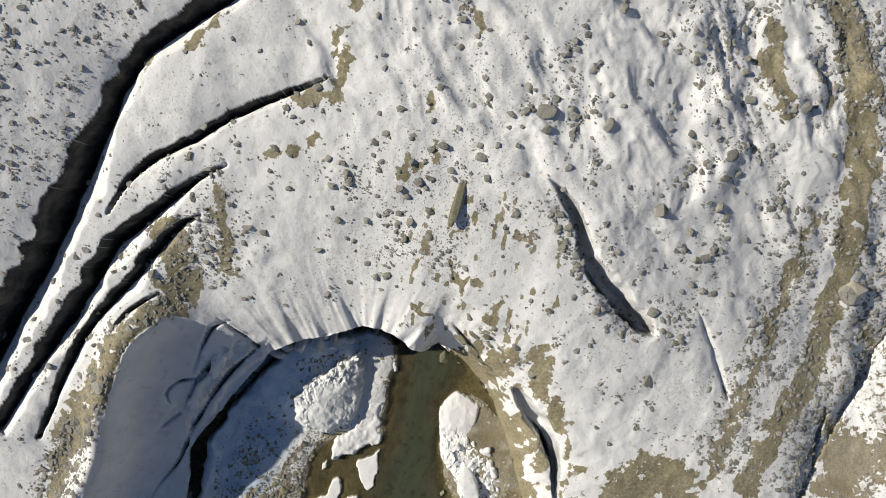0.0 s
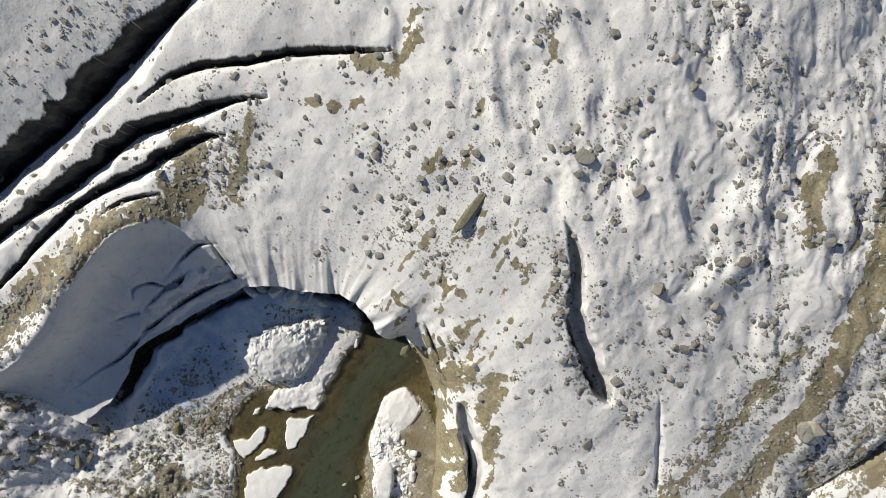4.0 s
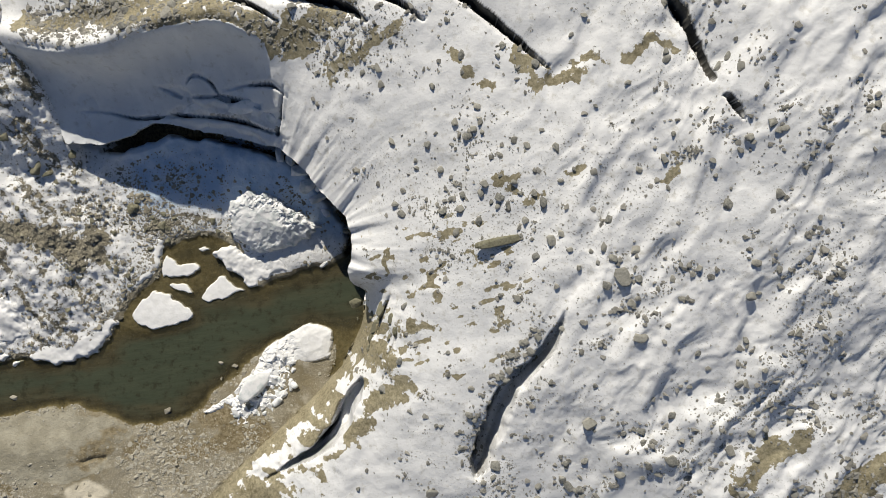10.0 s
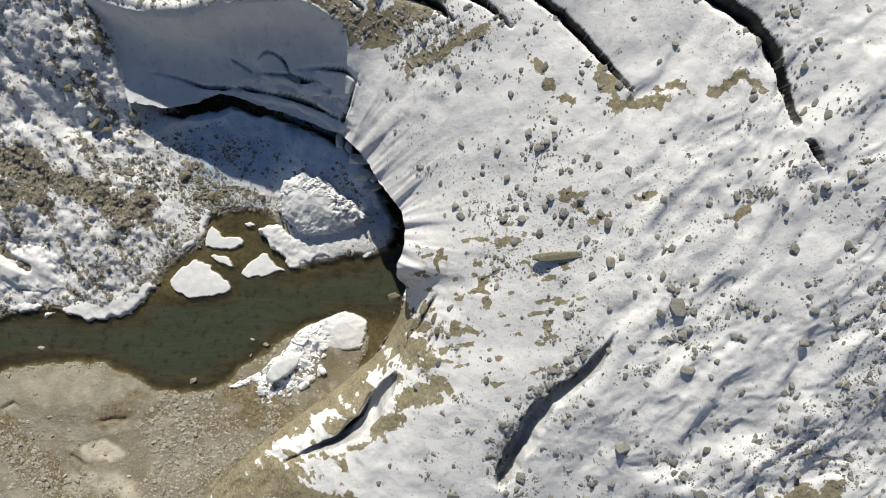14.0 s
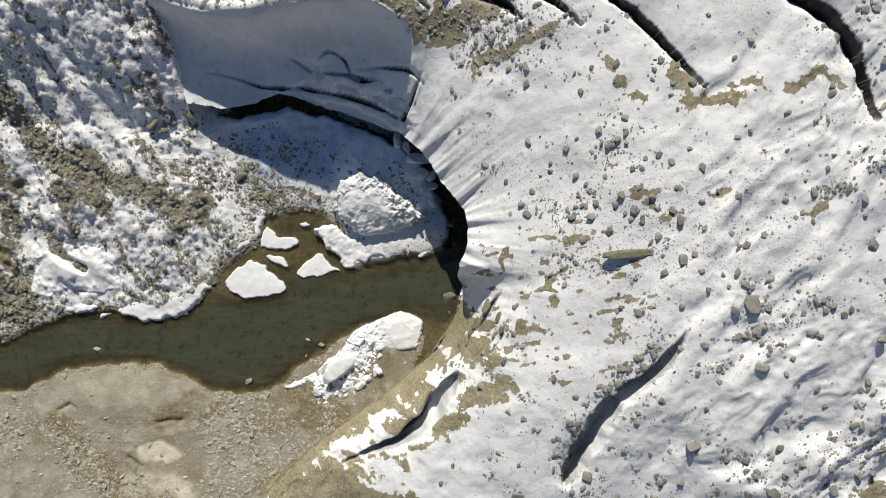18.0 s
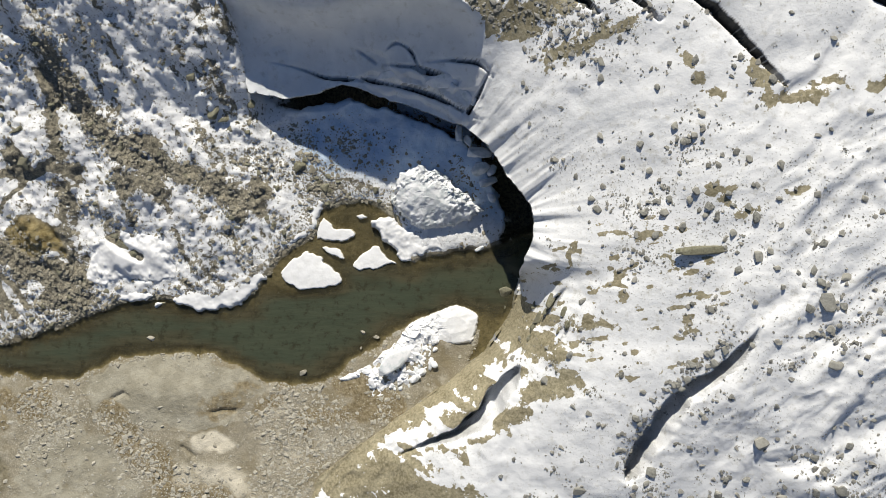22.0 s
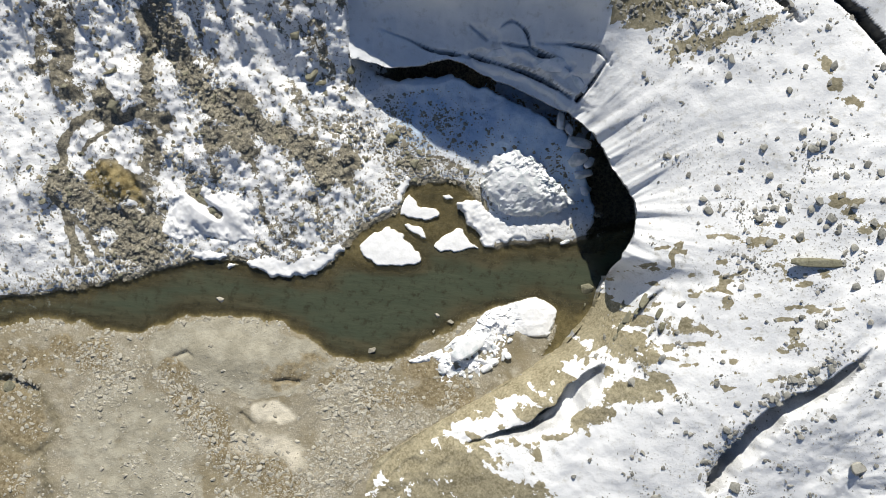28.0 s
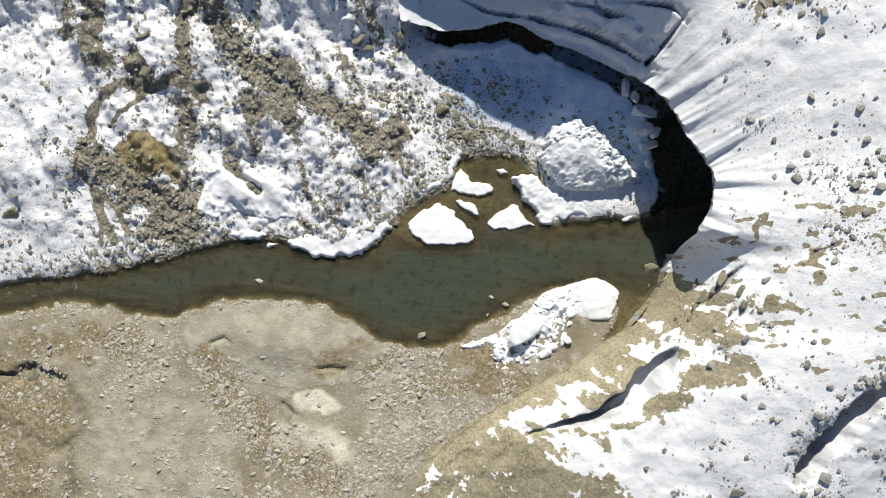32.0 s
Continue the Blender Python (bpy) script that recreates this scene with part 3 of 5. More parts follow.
def mesh_of(name, verts, faces, mat, smooth=False):
    data = bpy.data.meshes.new(name)
    verts, faces = np.asarray(verts, np.float32), np.asarray(faces, np.int32)
    k = faces.shape[1]
    data.vertices.add(len(verts))
    data.vertices.foreach_set("co", verts.ravel())
    data.loops.add(faces.size)
    data.loops.foreach_set("vertex_index", faces.ravel())
    data.polygons.add(len(faces))
    data.polygons.foreach_set("loop_start", np.arange(0, faces.size, k, dtype=np.int32))
    data.polygons.foreach_set("loop_total", np.full(len(faces), k, np.int32))
    data.polygons.foreach_set("use_smooth", np.full(len(faces), smooth))
    data.update(calc_edges=True)
    data.validate()
    data.materials.append(mat)
    return data


def weigh(data, name, values):
    data.attributes.new(name, "FLOAT", "POINT").data.foreach_set("value", np.clip(values, 0, 1).astype(np.float32).ravel())


def part(name, data, parent, label=""):
    """One mesh as a part of a thing."""
    ob = new(name, data)
    ob.parent = parent
    if label:
        ob["label"] = label
    return ob


def axis(lo, hi, gap, far_lo, far_hi):
    """Even steps from lo to hi, growing steps beyond."""
    mid = np.arange(lo, hi + gap / 2, gap)
    out, back = [], []
    p, g = mid[-1], gap
    while p < far_hi:
        g *= 1.25
        p += g
        out.append(p)
    p, g = mid[0], gap
    while p > far_lo:
        g *= 1.25
        p -= g
        back.append(p)
    return np.array(back[::-1] + list(mid) + out)


def quads(ny, nx):
    i = np.arange(ny * nx).reshape(ny, nx)
    return np.stack([i[:-1, :-1], i[:-1, 1:], i[1:, 1:], i[1:, :-1]], -1).reshape(-1, 4)


def band(x, y, line, half, soft=0.6):
    """1 along a line, falling to 0 beyond its half width."""
    line, reach = np.asarray(line, float), half + soft
    (x0, y0), (x1, y1) = line.min(0) - reach, line.max(0) + reach
    near = (x > x0) & (x < x1) & (y > y0) & (y < y1)
    out = np.zeros(np.shape(x))
    if near.any():
        out[near] = np.clip(1.0 - (to_line(x[near], y[near], line)[0] - half) / soft, 0, 1)
    return out


def floor_z(x, y, d=None):
    """The ground, with the cave's floor banked up towards the ice."""
    z = ground_z(x, y, d)
    near, at = to_line(x, y, lip_line)
    inner = (near < 15) & (y > 2)
    rise = np.interp(at, [0.03, 0.12, 0.3, 0.5, 0.62, 0.72], [0, 0.2, 0.5, 1.4, 1.4, 0])
    z = z + rise * np.exp(-(near / 3.2) ** 2) * inner * (z > 0)
    below = np.clip(-signed(x, y, ice_ring), 0, 8)
    rim = np.interp(x, [-36, -27, -20, -12, -8, -5], [4.2, 5.2, 6.8, 7.8, 8.8, 9.8])
    return np.where(inner & (x > -41) & ((near < 5) | (below > 0)), np.minimum(z, rim - 2.3 - 0.25 * below + 12 * step(-35, -41, x)), z)


# ---- the ground: one sheet of gravel, river bed and snowy slope ----
gx, gy = np.meshgrid(axis(-88, 12, 0.22, -1600, 1600), axis(-56, 42, 0.22, -1600, 1600))
gd = shore(gx, gy)
gz = floor_z(gx, gy, gd)
under = signed(gx, gy, ice_ring)
lip_near, lip_at = to_line(gx, gy, lip_line)
in_cave = (lip_near < 15) & (gy > -5)
gz = np.where((under < -1.5) & ~in_cave, np.minimum(gz, ice_z(gx, gy, False) - 45), gz)
# a melt gap opens between the cave floor and the ice
gap_w = np.interp(lip_at, [0, 0.06, 0.15, 0.25, 0.4, 0.55, 0.62, 0.7, 0.86, 0.95], [0, 0.2, 0.6, 0.7, 0.3, 0.3, 0.4, 0.9, 2.3, 0.4])
gap = step(gap_w + 0.5, gap_w - 0.5, lip_near + 0.5 * fbm(gx, gy, 1.5, 3, 45)) * (gap_w > 0.2) * (gd > 0.0)
gap = np.where(in_cave & (under < 0) & (gd > 0), step(0.1, 0.6, gap_w), gap)
gz = gz - gap * (np.interp(lip_at, [0.3, 0.6], [3.5, 6]) + gz)
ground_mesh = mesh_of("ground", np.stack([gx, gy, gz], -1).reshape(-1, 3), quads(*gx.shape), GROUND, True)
STREAM = curve([(-58.3, 8.4), (-61.3, 6.6), (-64, 7.1), (-66.4, 5.1), (-67.2, 3.1), (-67, 1.7), (-68, -0.8), (-67.8, -2.5), (-66.5, -4.1), (-66.2, -5.9), (-64.2, -9.2)], 4)
BRAIDS = (curve([(-66.9, -4.1), (-65.9, -6.1), (-65.6, -9.6)], 4), curve([(-66.8, -3.8), (-64.6, -5.4), (-62.8, -8.4)], 4), curve([(-61.4, 6.4), (-63.5, 4.6), (-65.4, 2.6)], 4))
OCHRE = curve([(-64.1, 1.5), (-61.5, 1.7), (-58.5, 1.2), (-58.3, -2.6), (-60.3, -1.9), (-63.6, -1.4)], 4, True)
is_north = gy > np.interp(gx, [-150, -70, -45, -30, -10, 10], [-26, -15.5, -11, -8, -4, -2])
wgx, wgy = gx + 1.1 * fbm(gx, gy, 2.2, 3, 83), gy + 1.1 * fbm(gx, gy, 2.2, 3, 84)
ROCK_BAND = [(-57.5, 20.5), (-56.2, 16.8), (-54.1, 13.5), (-51.5, 10.3), (-47.8, 7.9), (-43.1, 7.3), (-40.5, 5.8), (-37.9, 3.2)]
d_deb = np.maximum.reduce([
    band(wgx, wgy, ROCK_BAND, 0.5, 1.0), band(wgx, wgy, [(-50.9, 11), (-46.7, 10.6), (-45.4, 8.1)], 0.5, 0.9), band(wgx, wgy, [(-51, 6.6), (-48.6, 5.6), (-46.7, 5.4)], 0.6, 1.2),
    band(wgx, wgy, [(-69.3, 20), (-69.2, 15.3), (-69.2, 11.8)], 0.4, 0.9), band(wgx, wgy, [(-67, 20), (-67.1, 15.5), (-67.2, 11.4), (-66.6, 8.8)], 0.7, 1.0), band(wgx, wgy, [(-58.4, 18), (-58, 13), (-57.6, 9.7)], 0.45, 0.7),
    band(wgx, wgy, [(-58, 7.8), (-56.3, 7.0)], 0.7, 1.0), 0.8 * band(wgx, wgy, [(-57.9, 5.4), (-57, 2)], 0.5, 1.2), band(wgx, wgy, [(-63, 9), (-62.2, 7.4)], 0.7, 1.2), 0.7 * band(wgx, wgy, [(-57.5, 1), (-57, -3.6)], 0.4, 1.0),
    band(wgx, wgy, [(-66.4, -0.8), (-63.8, -2.6), (-61, -4.1), (-56.4, -4.9)], 0.7, 1.1), band(wgx, wgy, [(-60, -6.6), (-57, -7.4)], 0.8, 1.1), band(wgx, wgy, [(-36, 6), (-35, 5.4)], 0.6, 1.0),
    band(gx, gy, [(-52.6, -0.1), (-51.6, -1.2), (-49.8, -2.2)], 0.35, 0.5), band(wgx, wgy, [(-37.6, 4.4), (-35.4, 3.6)], 0.5, 0.8), 0.9 * band(wgx, wgy, [(-30.6, 5.9), (-27.8, 6.4), (-23.8, 6.3)], 0.4, 0.8),
    1.6 * band(gx, gy, STREAM, 0.22, 0.3), *[1.3 * band(gx, gy, b, 0.05, 0.3) for b in BRAIDS]])
d_deb = d_deb * np.interp(gy, [12, 18], [1, 0.6])
snow_w = np.where(is_north, 0.96 + 0.16 * fbm(gx, gy, 4, 3, 81) + 0.55 * np.minimum(fbm((gx + 0.35 * gy), gy / 3.2, 0.9, 3, 82), 0.08) * step(-74, -64, gx) * step(-33, -38, gx) - (0.12 + 0.12 * step(-50, -40, gx)) * step(-70, -62, gx) * step(-30, -36, gx) - 0.75 * d_deb - 0.9 * step(0.4, -0.4, signed(wgx, wgy, OCHRE)), 0.0)
snow_w = np.where(is_north, snow_w - 1.2 * step(0.9, 0.1, gd), 0.0)
snow_w = snow_w + 0.3 * step(-66.5, -69, gx) * step(9, 5, gy) * is_north
snow_w = snow_w - 1.5 * gap + 0.25 * step(-34, -30, gx) * step(5, 8, gy) * is_north
south_far = step(-46, -50, gy) * step(-25, -15, gx)
snow_w = np.maximum(snow_w, south_far * (0.5 + 0.8 * fbm(gx, gy, 3.5, 4, 85)))
weigh(ground_mesh, "snow", snow_w)
FAN = curve([(-56, -16.4), (-50, -14.2), (-44, -13.6), (-38, -15.4), (-36, -18), (-39, -20.6), (-45, -22), (-52.6, -21.4), (-55.6, -19)], 4, True)
GREY = curve([(-64, -29), (-62, -23), (-56, -21.5), (-51.5, -25), (-48, -31), (-46, -38), (-60, -40)], 4, True)
PALE = curve([(-44.1, -23.7), (-41.9, -21.9), (-38.9, -23.4), (-39.4, -24.5), (-42.5, -25.2)], 4, True)
fan_d, grey_d = signed(wgx, wgy, FAN), signed(wgx, wgy, GREY)
weigh(ground_mesh, "silt", np.where(is_north, 0, np.maximum(step(0.8, -0.8, fan_d), 0.62 * step(1.5, -1.5, grey_d))))
weigh(ground_mesh, "pale", np.maximum(step(0.35, -0.35, signed(wgx, wgy, PALE)), 0.7 * band(wgx, wgy, [(-44, -27.3), (-41, -27.6), (-38, -28.6)], 0.5, 0.9)) * (0.8 + 0.3 * vnoise(gx / 0.7, gy / 0.7, 88)) + 0.35 * band(wgx, wgy, [(-34, -21), (-31, -25)], 1.2, 2.0) * step(-0.2, 0.5, fbm(gx, gy, 1.2, 3, 89)))
brown = np.maximum.reduce([band(wgx, wgy, [(-53.5, -20.8), (-49.2, -24.9), (-45.9, -28.2), (-42.6, -30), (-37, -32)], 1.0, 1.6), band(wgx, wgy, [(-66, -18.8), (-61, -19), (-62.2, -20.3)], 0.7, 1.3),
                           band(wgx, wgy, [(-76, -26), (-70, -27), (-70, -29.5), (-76, -31)], 2.6, 1.8), 0.8 * band(wgx, wgy, [(-76, -34), (-70, -35)], 2.5, 2), 0.7 * band(wgx, wgy, [(-72, -21), (-66, -21.5)], 0.8, 1.5), 0.55 * band(wgx, wgy, [(-42, -19.4), (-37.5, -18.4)], 1.0, 1.6), 0.8 * band(wgx, wgy, [(-26, -16.5), (-20, -19.5), (-30, -21)], 0.8, 1.5), 0.8 * band(wgx, wgy, [(-36, -20), (-33, -18)], 0.5, 1.2)])
weigh(ground_mesh, "brown", np.where(is_north, 0, brown * (0.9 + 0.4 * fbm(gx, gy, 1.4, 3, 90))))
# the shaded floor near the lip, where the snow takes the painted blue
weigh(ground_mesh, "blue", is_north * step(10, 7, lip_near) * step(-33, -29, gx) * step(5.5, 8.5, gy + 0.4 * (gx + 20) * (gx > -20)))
weigh(ground_mesh, "rock", np.where(is_north, 0.9 * step(0.2, 1.2, gd) * step(-0.3, 0.6, signed(wgx, wgy, OCHRE)), 0))
weigh(ground_mesh, "ochre", step(0.6, -0.6, signed(wgx, wgy, OCHRE)))
weigh(ground_mesh, "wet", np.maximum.reduce([0.75 * step(0.5, -0.2, gd), 1.0 * gap, 0.85 * band(wgx, wgy, TRENCH, 0.3, 0.9), 0.8 * band(wgx, wgy, TRENCH_2, 0.25, 0.8), *[0.9 * band(gx, gy, b, 0.2, 0.4) for b in (STREAM, *BRAIDS)], 0.8 * band(wgx, wgy, [(-65.4, -28), (-66.2, -30.6), (-68.6, -31.4), (-72, -30)], 0.2, 0.6), 0.6 * band(wgx, wgy, [(-45.5, -24.2), (-43.5, -25.6), (-42, -28.4)], 0.05, 0.4), 0.5 * band(wgx, wgy, [(-58, -17.4), (-57.2, -19.6), (-54, -21.6), (-50, -22.4)], 0.1, 0.5), 0.45 * band(wgx, wgy, [(-55.9, -16.3), (-56, -18.7), (-53.4, -20.5), (-52.5, -21.5)], 0.1, 0.5)]))
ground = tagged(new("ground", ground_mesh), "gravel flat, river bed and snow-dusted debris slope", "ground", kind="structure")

# ---- the river ----
wx, wy = np.meshgrid(axis(-86, 8, 0.3, -150, 14), axis(-32, 6, 0.3, -34, 6))
wz = 0.0 * wx
deep_here = -ground_z(wx, wy)
keep = quads(*wx.shape)
keep = keep[(deep_here.ravel()[keep] > -0.35).any(1) & (shore(wx, wy).ravel()[keep] < 1.2).any(1)]
water_mesh = mesh_of("river", np.stack([wx, wy, wz], -1).reshape(-1, 3), keep, WATER, True)
weigh(water_mesh, "depth", np.clip(deep_here, 0, 1))
weigh(water_mesh, "rapid", step(-62, -70, wx))
tagged(new("water", water_mesh), "murky olive-green meltwater river flowing out of the cave", "river", kind="structure")

# ---- the glacier: upper surface, edge and cave roof ----
ax_x, ax_y = axis(-42, 46, 0.15, -80, 300), axis(-53, 40, 0.15, -60, 300)
ix, iy = np.meshgrid(ax_x, ax_y)
wob_x, wob_y = 0.30 * fbm(ix, iy, 1.6, 3, 91), 0.30 * fbm(ix, iy, 1.6, 3, 92)
sd = signed(ix + wob_x, iy + wob_y, ice_ring)
grad_y, grad_x = np.gradient(sd, ax_y, ax_x)
size = np.hypot(grad_x, grad_y) + 1e-6
rim_v = (sd > -0.09) & (sd < 0.1)
px_, py_ = np.where(rim_v, ix - grad_x / size * sd, ix), np.where(rim_v, iy - grad_y / size * sd, iy)
faces = quads(*ix.shape)
faces = faces[(sd.ravel()[faces] < 0.1).all(1)]
used = np.unique(faces)
back_at = np.full(ix.size, -1)
back_at[used] = np.arange(len(used))
faces = back_at[faces]
vx, vy = px_.ravel()[used], py_.ravel()[used]
for line, widths, depth, wall in CREVASSES:
    # draw the grid's nodes near a sheer wall onto its edge
    fine = curve(np.column_stack([np.array(line), widths]), 4)
    close = np.flatnonzero((vx > fine[:, 0].min() - 2) & (vx < fine[:, 0].max() + 2) & (vy > fine[:, 1].min() - 2) & (vy < fine[:, 1].max() + 2))
    if depth < 1 or wall > 0.8 or not len(close):
        continue
    for _ in range(2):
        xs, ys = vx[close], vy[close]
        by_x = np.argsort(fine[:, 0])

        def edge_gap(x, y):
            d, hw = to_line(x, y, fine[:, :2], fine[:, 2])
            d = np.where(y > np.interp(x, fine[by_x, 0], fine[by_x, 1]), d, -d)
            return np.maximum(hw + jag(x, y, hw), 0.02) - d, hw

        e0, hw = edge_gap(xs, ys)
        ex, ey = (edge_gap(xs + 0.02, ys)[0] - e0) / 0.02, (edge_gap(xs, ys + 0.02)[0] - e0) / 0.02
        move = (np.abs(e0) < 0.078) & (hw > 0.1) & (np.hypot(ex, ey) > 0.4) & (np.hypot(ex, ey) < 2)
        vx[close] = np.where(move, xs - e0 * ex / (ex * ex + ey * ey + 1e-6), xs)
        vy[close] = np.where(move, ys - e0 * ey / (ex * ex + ey * ey + 1e-6), ys)
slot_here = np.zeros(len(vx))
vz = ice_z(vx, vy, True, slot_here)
edges = np.concatenate([faces[:, [k, (k + 1) % 4]] for k in range(4)])
key = np.sort(edges, 1)
key = key[:, 0].astype(np.int64) * len(vx) + key[:, 1]
_, first, counts = np.unique(key, return_index=True, return_counts=True)
border = edges[first[counts == 1]]
# roof of the cave
v_lip, v_at = to_line(vx, vy, lip_line)
v_in, _ = to_line(vx, vy, np.vstack([ice_ring, ice_ring[:1]]))
reach = np.interp(v_at, [0, 0.1, 0.3, 0.5, 0.7, 0.95, 1.0], [1.5, 4, 6, 9, 15, 15, 9])
roofed = (v_lip < reach) & (vy > -4.2) & (vx < 14)
floor_here = ground_z(vx, vy)
rim_z = np.interp(vx, [-36, -27, -20, -12, -8, -5], [4.2, 5.2, 6.8, 7.8, 8.8, 9.8]) - 0.3 - 1.0 * step(0, 2.5, v_lip)
drop = step(0.35, 1.0, v_lip / reach)
roof_z = np.minimum(rim_z + 0.25 * fbm(vx, vy, 1.4, 3, 95), vz - 0.25 - 0.45 * step(0, 1.5, v_lip))
roof_z = roof_z + (floor_here - 1.0 - roof_z) * drop
roof_faces = faces[roofed[faces].all(1)][:, ::-1]
n = len(vx)
low_z = np.where(roofed, roof_z, np.minimum(floor_here - 0.8, vz - 0.3))
sides = np.stack([border[:, 1], border[:, 0], border[:, 0] + n, border[:, 1] + n], 1)
verts = np.concatenate([np.stack([vx, vy, vz], -1), np.stack([vx, vy, low_z], -1)])
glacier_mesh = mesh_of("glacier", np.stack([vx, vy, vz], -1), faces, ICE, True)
MUD_PATCHES = [
    (0.8, [(12.4, 15.2), (14.3, 12.9), (17.3, 12.6)]), (0.45, [(6.5, 17.2), (8.8, 14.6), (10, 13)]), (0.45, [(21.1, 13.5), (23.1, 14.5), (25.1, 13.2)]), (0.4, [(17.5, 13.8), (19.2, 13.6)]),
    (0.4, [(23.2, 2.6), (24.8, 4.2)]), (0.6, [(9.9, 4.9), (11.3, 4.4), (12.8, 2.8)]), (0.4, [(15.4, 4.8), (16.7, 4.5)]), (0.3, [(1.8, 0.9), (5.6, 0.6)]), (0.3, [(2.8, -2.9), (4.4, -2)]),
    (0.3, [(-2, -0.7), (-1.7, -2.6), (-3.1, -2.9)]), (0.3, [(-0.1, -4.3), (2.6, -4.5)]), (1.0, [(-7.9, -19), (-6.2, -17.8), (-4.1, -15.5), (-2.2, -14.3)]), (0.5, [(-3.3, -14.2), (-1.3, -15.4)]), (1.0, [(-4.5, -11.4), (-3.4, -11.9), (-2.7, -10.7)]), (0.5, [(-2.5, -11.4), (-1, -11.7)]), (0.5, [(-0.4, -7.7), (0.9, -8.3)]), (0.4, [(-1.2, -8.4), (0.1, -8.5)]),
    (0.25, [(3.7, -13.1), (5.8, -13.2)])]
MUD_MARGIN = [
    (0.6, [(-21.3, -20.7), (-18.5, -21), (-17.1, -19.8)]), (0.8, [(-13.6, -17.5), (-11.6, -16.2), (-10.8, -14.8)]), (0.45, [(-11.2, -21.9), (-8.3, -20.4), (-7, -19)]), (0.45, [(-16.3, -23.4), (-14.2, -22.6), (-12.2, -22.7)]),
    (1.9, [(-23.1, -27.3), (-19.1, -27.6), (-13.6, -28.5)]), (0.5, [(-8, -13.4), (-6.6, -11), (-6, -9.4)])]
MUD_CREST = [
    (0.25, [(-0.6, -7.7), (0.5, -8.5)]), (1.5, [(-26.4, 27), (-21.2, 26), (-15.2, 24.7), (-12.6, 23.2), (-10.4, 21.4), (-7.7, 21.4), (-4.9, 22), (-3.4, 23.2)]),
    (0.8, [(-5, 17.3), (-1.8, 19), (0.8, 19.8), (3.3, 20.2)]), (0.5, [(11.1, 29.3), (12.6, 27.6)]), (0.5, [(13.4, 25.6), (14.9, 25.3), (15.8, 24)]), (0.3, [(18.1, 14.1), (18.6, 14.7)]),
    (0.3, [(24.6, 3.7), (23, 2.6)]), (1.1, [(-36, 27.8), (-30, 27.4), (-26.4, 27.2)])]
MUD_SOUTH = [
    (0.9, [(14, -47), (11, -52)]), (0.8, [(3, -46.5), (-1, -52)]), (0.8, [(8, -52), (1, -53)]), (0.6, [(20, -47), (17, -50)]),
    (1.1, [(33.7, -22), (31.4, -22.6), (28.4, -25.7)]), (0.5, [(32.6, -27), (30.7, -30)]), (1.25, [(41.1, -25), (35.6, -29.9), (31.2, -33.6), (24.1, -37), (18.3, -40.6), (7.3, -43.3), (0.3, -41.8), (-8, -41.5)]),
    (0.9, [(20, -34.1), (12.2, -36.6), (4.3, -36.3), (-8.9, -37.1)]), (2.2, [(-12.2, -29), (-9.9, -30.8), (-9.5, -32.7)]), (0.6, [(-4.6, -15), (-7.4, -18.4)]), (0.7, [(-8.4, -12.2), (-11, -14.6)]),
    (1.6, [(-26.5, -27.4), (-20.3, -28.3), (-15.1, -29.1)]), (1.4, [(-27.7, -32.7), (-20.2, -34.4), (-11.9, -35.6)])]
mud = np.zeros(n)
mx, my = vx + 1.0 * fbm(vx, vy, 1.7, 3, 107), vy + 1.0 * fbm(vx, vy, 1.7, 3, 108)
spots = fbm(vx, vy, 1.3, 3, 109)
for half, line in MUD_PATCHES + MUD_MARGIN + MUD_CREST + MUD_SOUTH:
    solid = step(0.9, 1.3, half)
    mud = np.maximum(mud, band(mx, my, line, half * (0.2 + 0.6 * solid), half * (1.9 - 0.9 * solid)) * (0.72 + 0.10 * solid + 0.45 * spots))
on_south = step(-4.6, -7, vy)
_, v_run = to_line(vx, vy, foot_line[:33], np.linspace(0, 55, 33))
tongues = fbm(v_run + 0.5 * v_in, v_in / 3.0, 1.3, 4, 104, 0.6)
mud = np.maximum(mud, on_south * (vx < 0) * (step(1.2, 0.5, v_in) + step(5.0, 3.0, v_in) * (0.36 + 1.5 * tongues)))
tip = step(-11, -17, vx) * step(-22.5, -25, vy)
streaks = fbm(0.8 * vx + 0.6 * vy, (0.6 * vx - 0.8 * vy) / 4.0, 1.5, 3, 105)
mud = np.maximum(mud, tip * (0.46 + 1.6 * streaks))
flecks = vnoise((0.97 * vx + 0.26 * vy) / 1.3, (0.97 * vy - 0.26 * vx) / 0.5, 106)
mud = np.maximum(mud, step(15, 5, np.hypot((vx - 3) / 1.2, vy + 6)) * (0.10 + 0.6 * flecks + 0.25 * spots))
debris = 0.35 + 0.35 * fbm(vx, vy, 6, 3, 101)
debris = debris + 0.5 * np.exp(-((np.hypot((vx - 8) / 1.6, vy) - 0) / 8) ** 2) + 0.2 * band(vx, vy, [(34.5, -8.7), (33.5, -13.2), (31.8, -16.9), (28.3, -18.6), (23, -22.4)], 1.5, 2.5)
v_crest, _ = to_line(vx, vy, crest_line)
is_face = (vy < np.interp(vx, crest_line[:, 0], crest_line[:, 1])) & (vx < -7.5)
face_w = is_face * step(-7.5, -14, vx) * step(9, 12, vy)
debris = debris * (1 - face_w) * (1 - 0.7 * np.exp(-v_lip / 4))
mud = np.where(face_w > 0.5, np.minimum(mud, 0.3 * step(1.5, 0, v_crest)), mud)
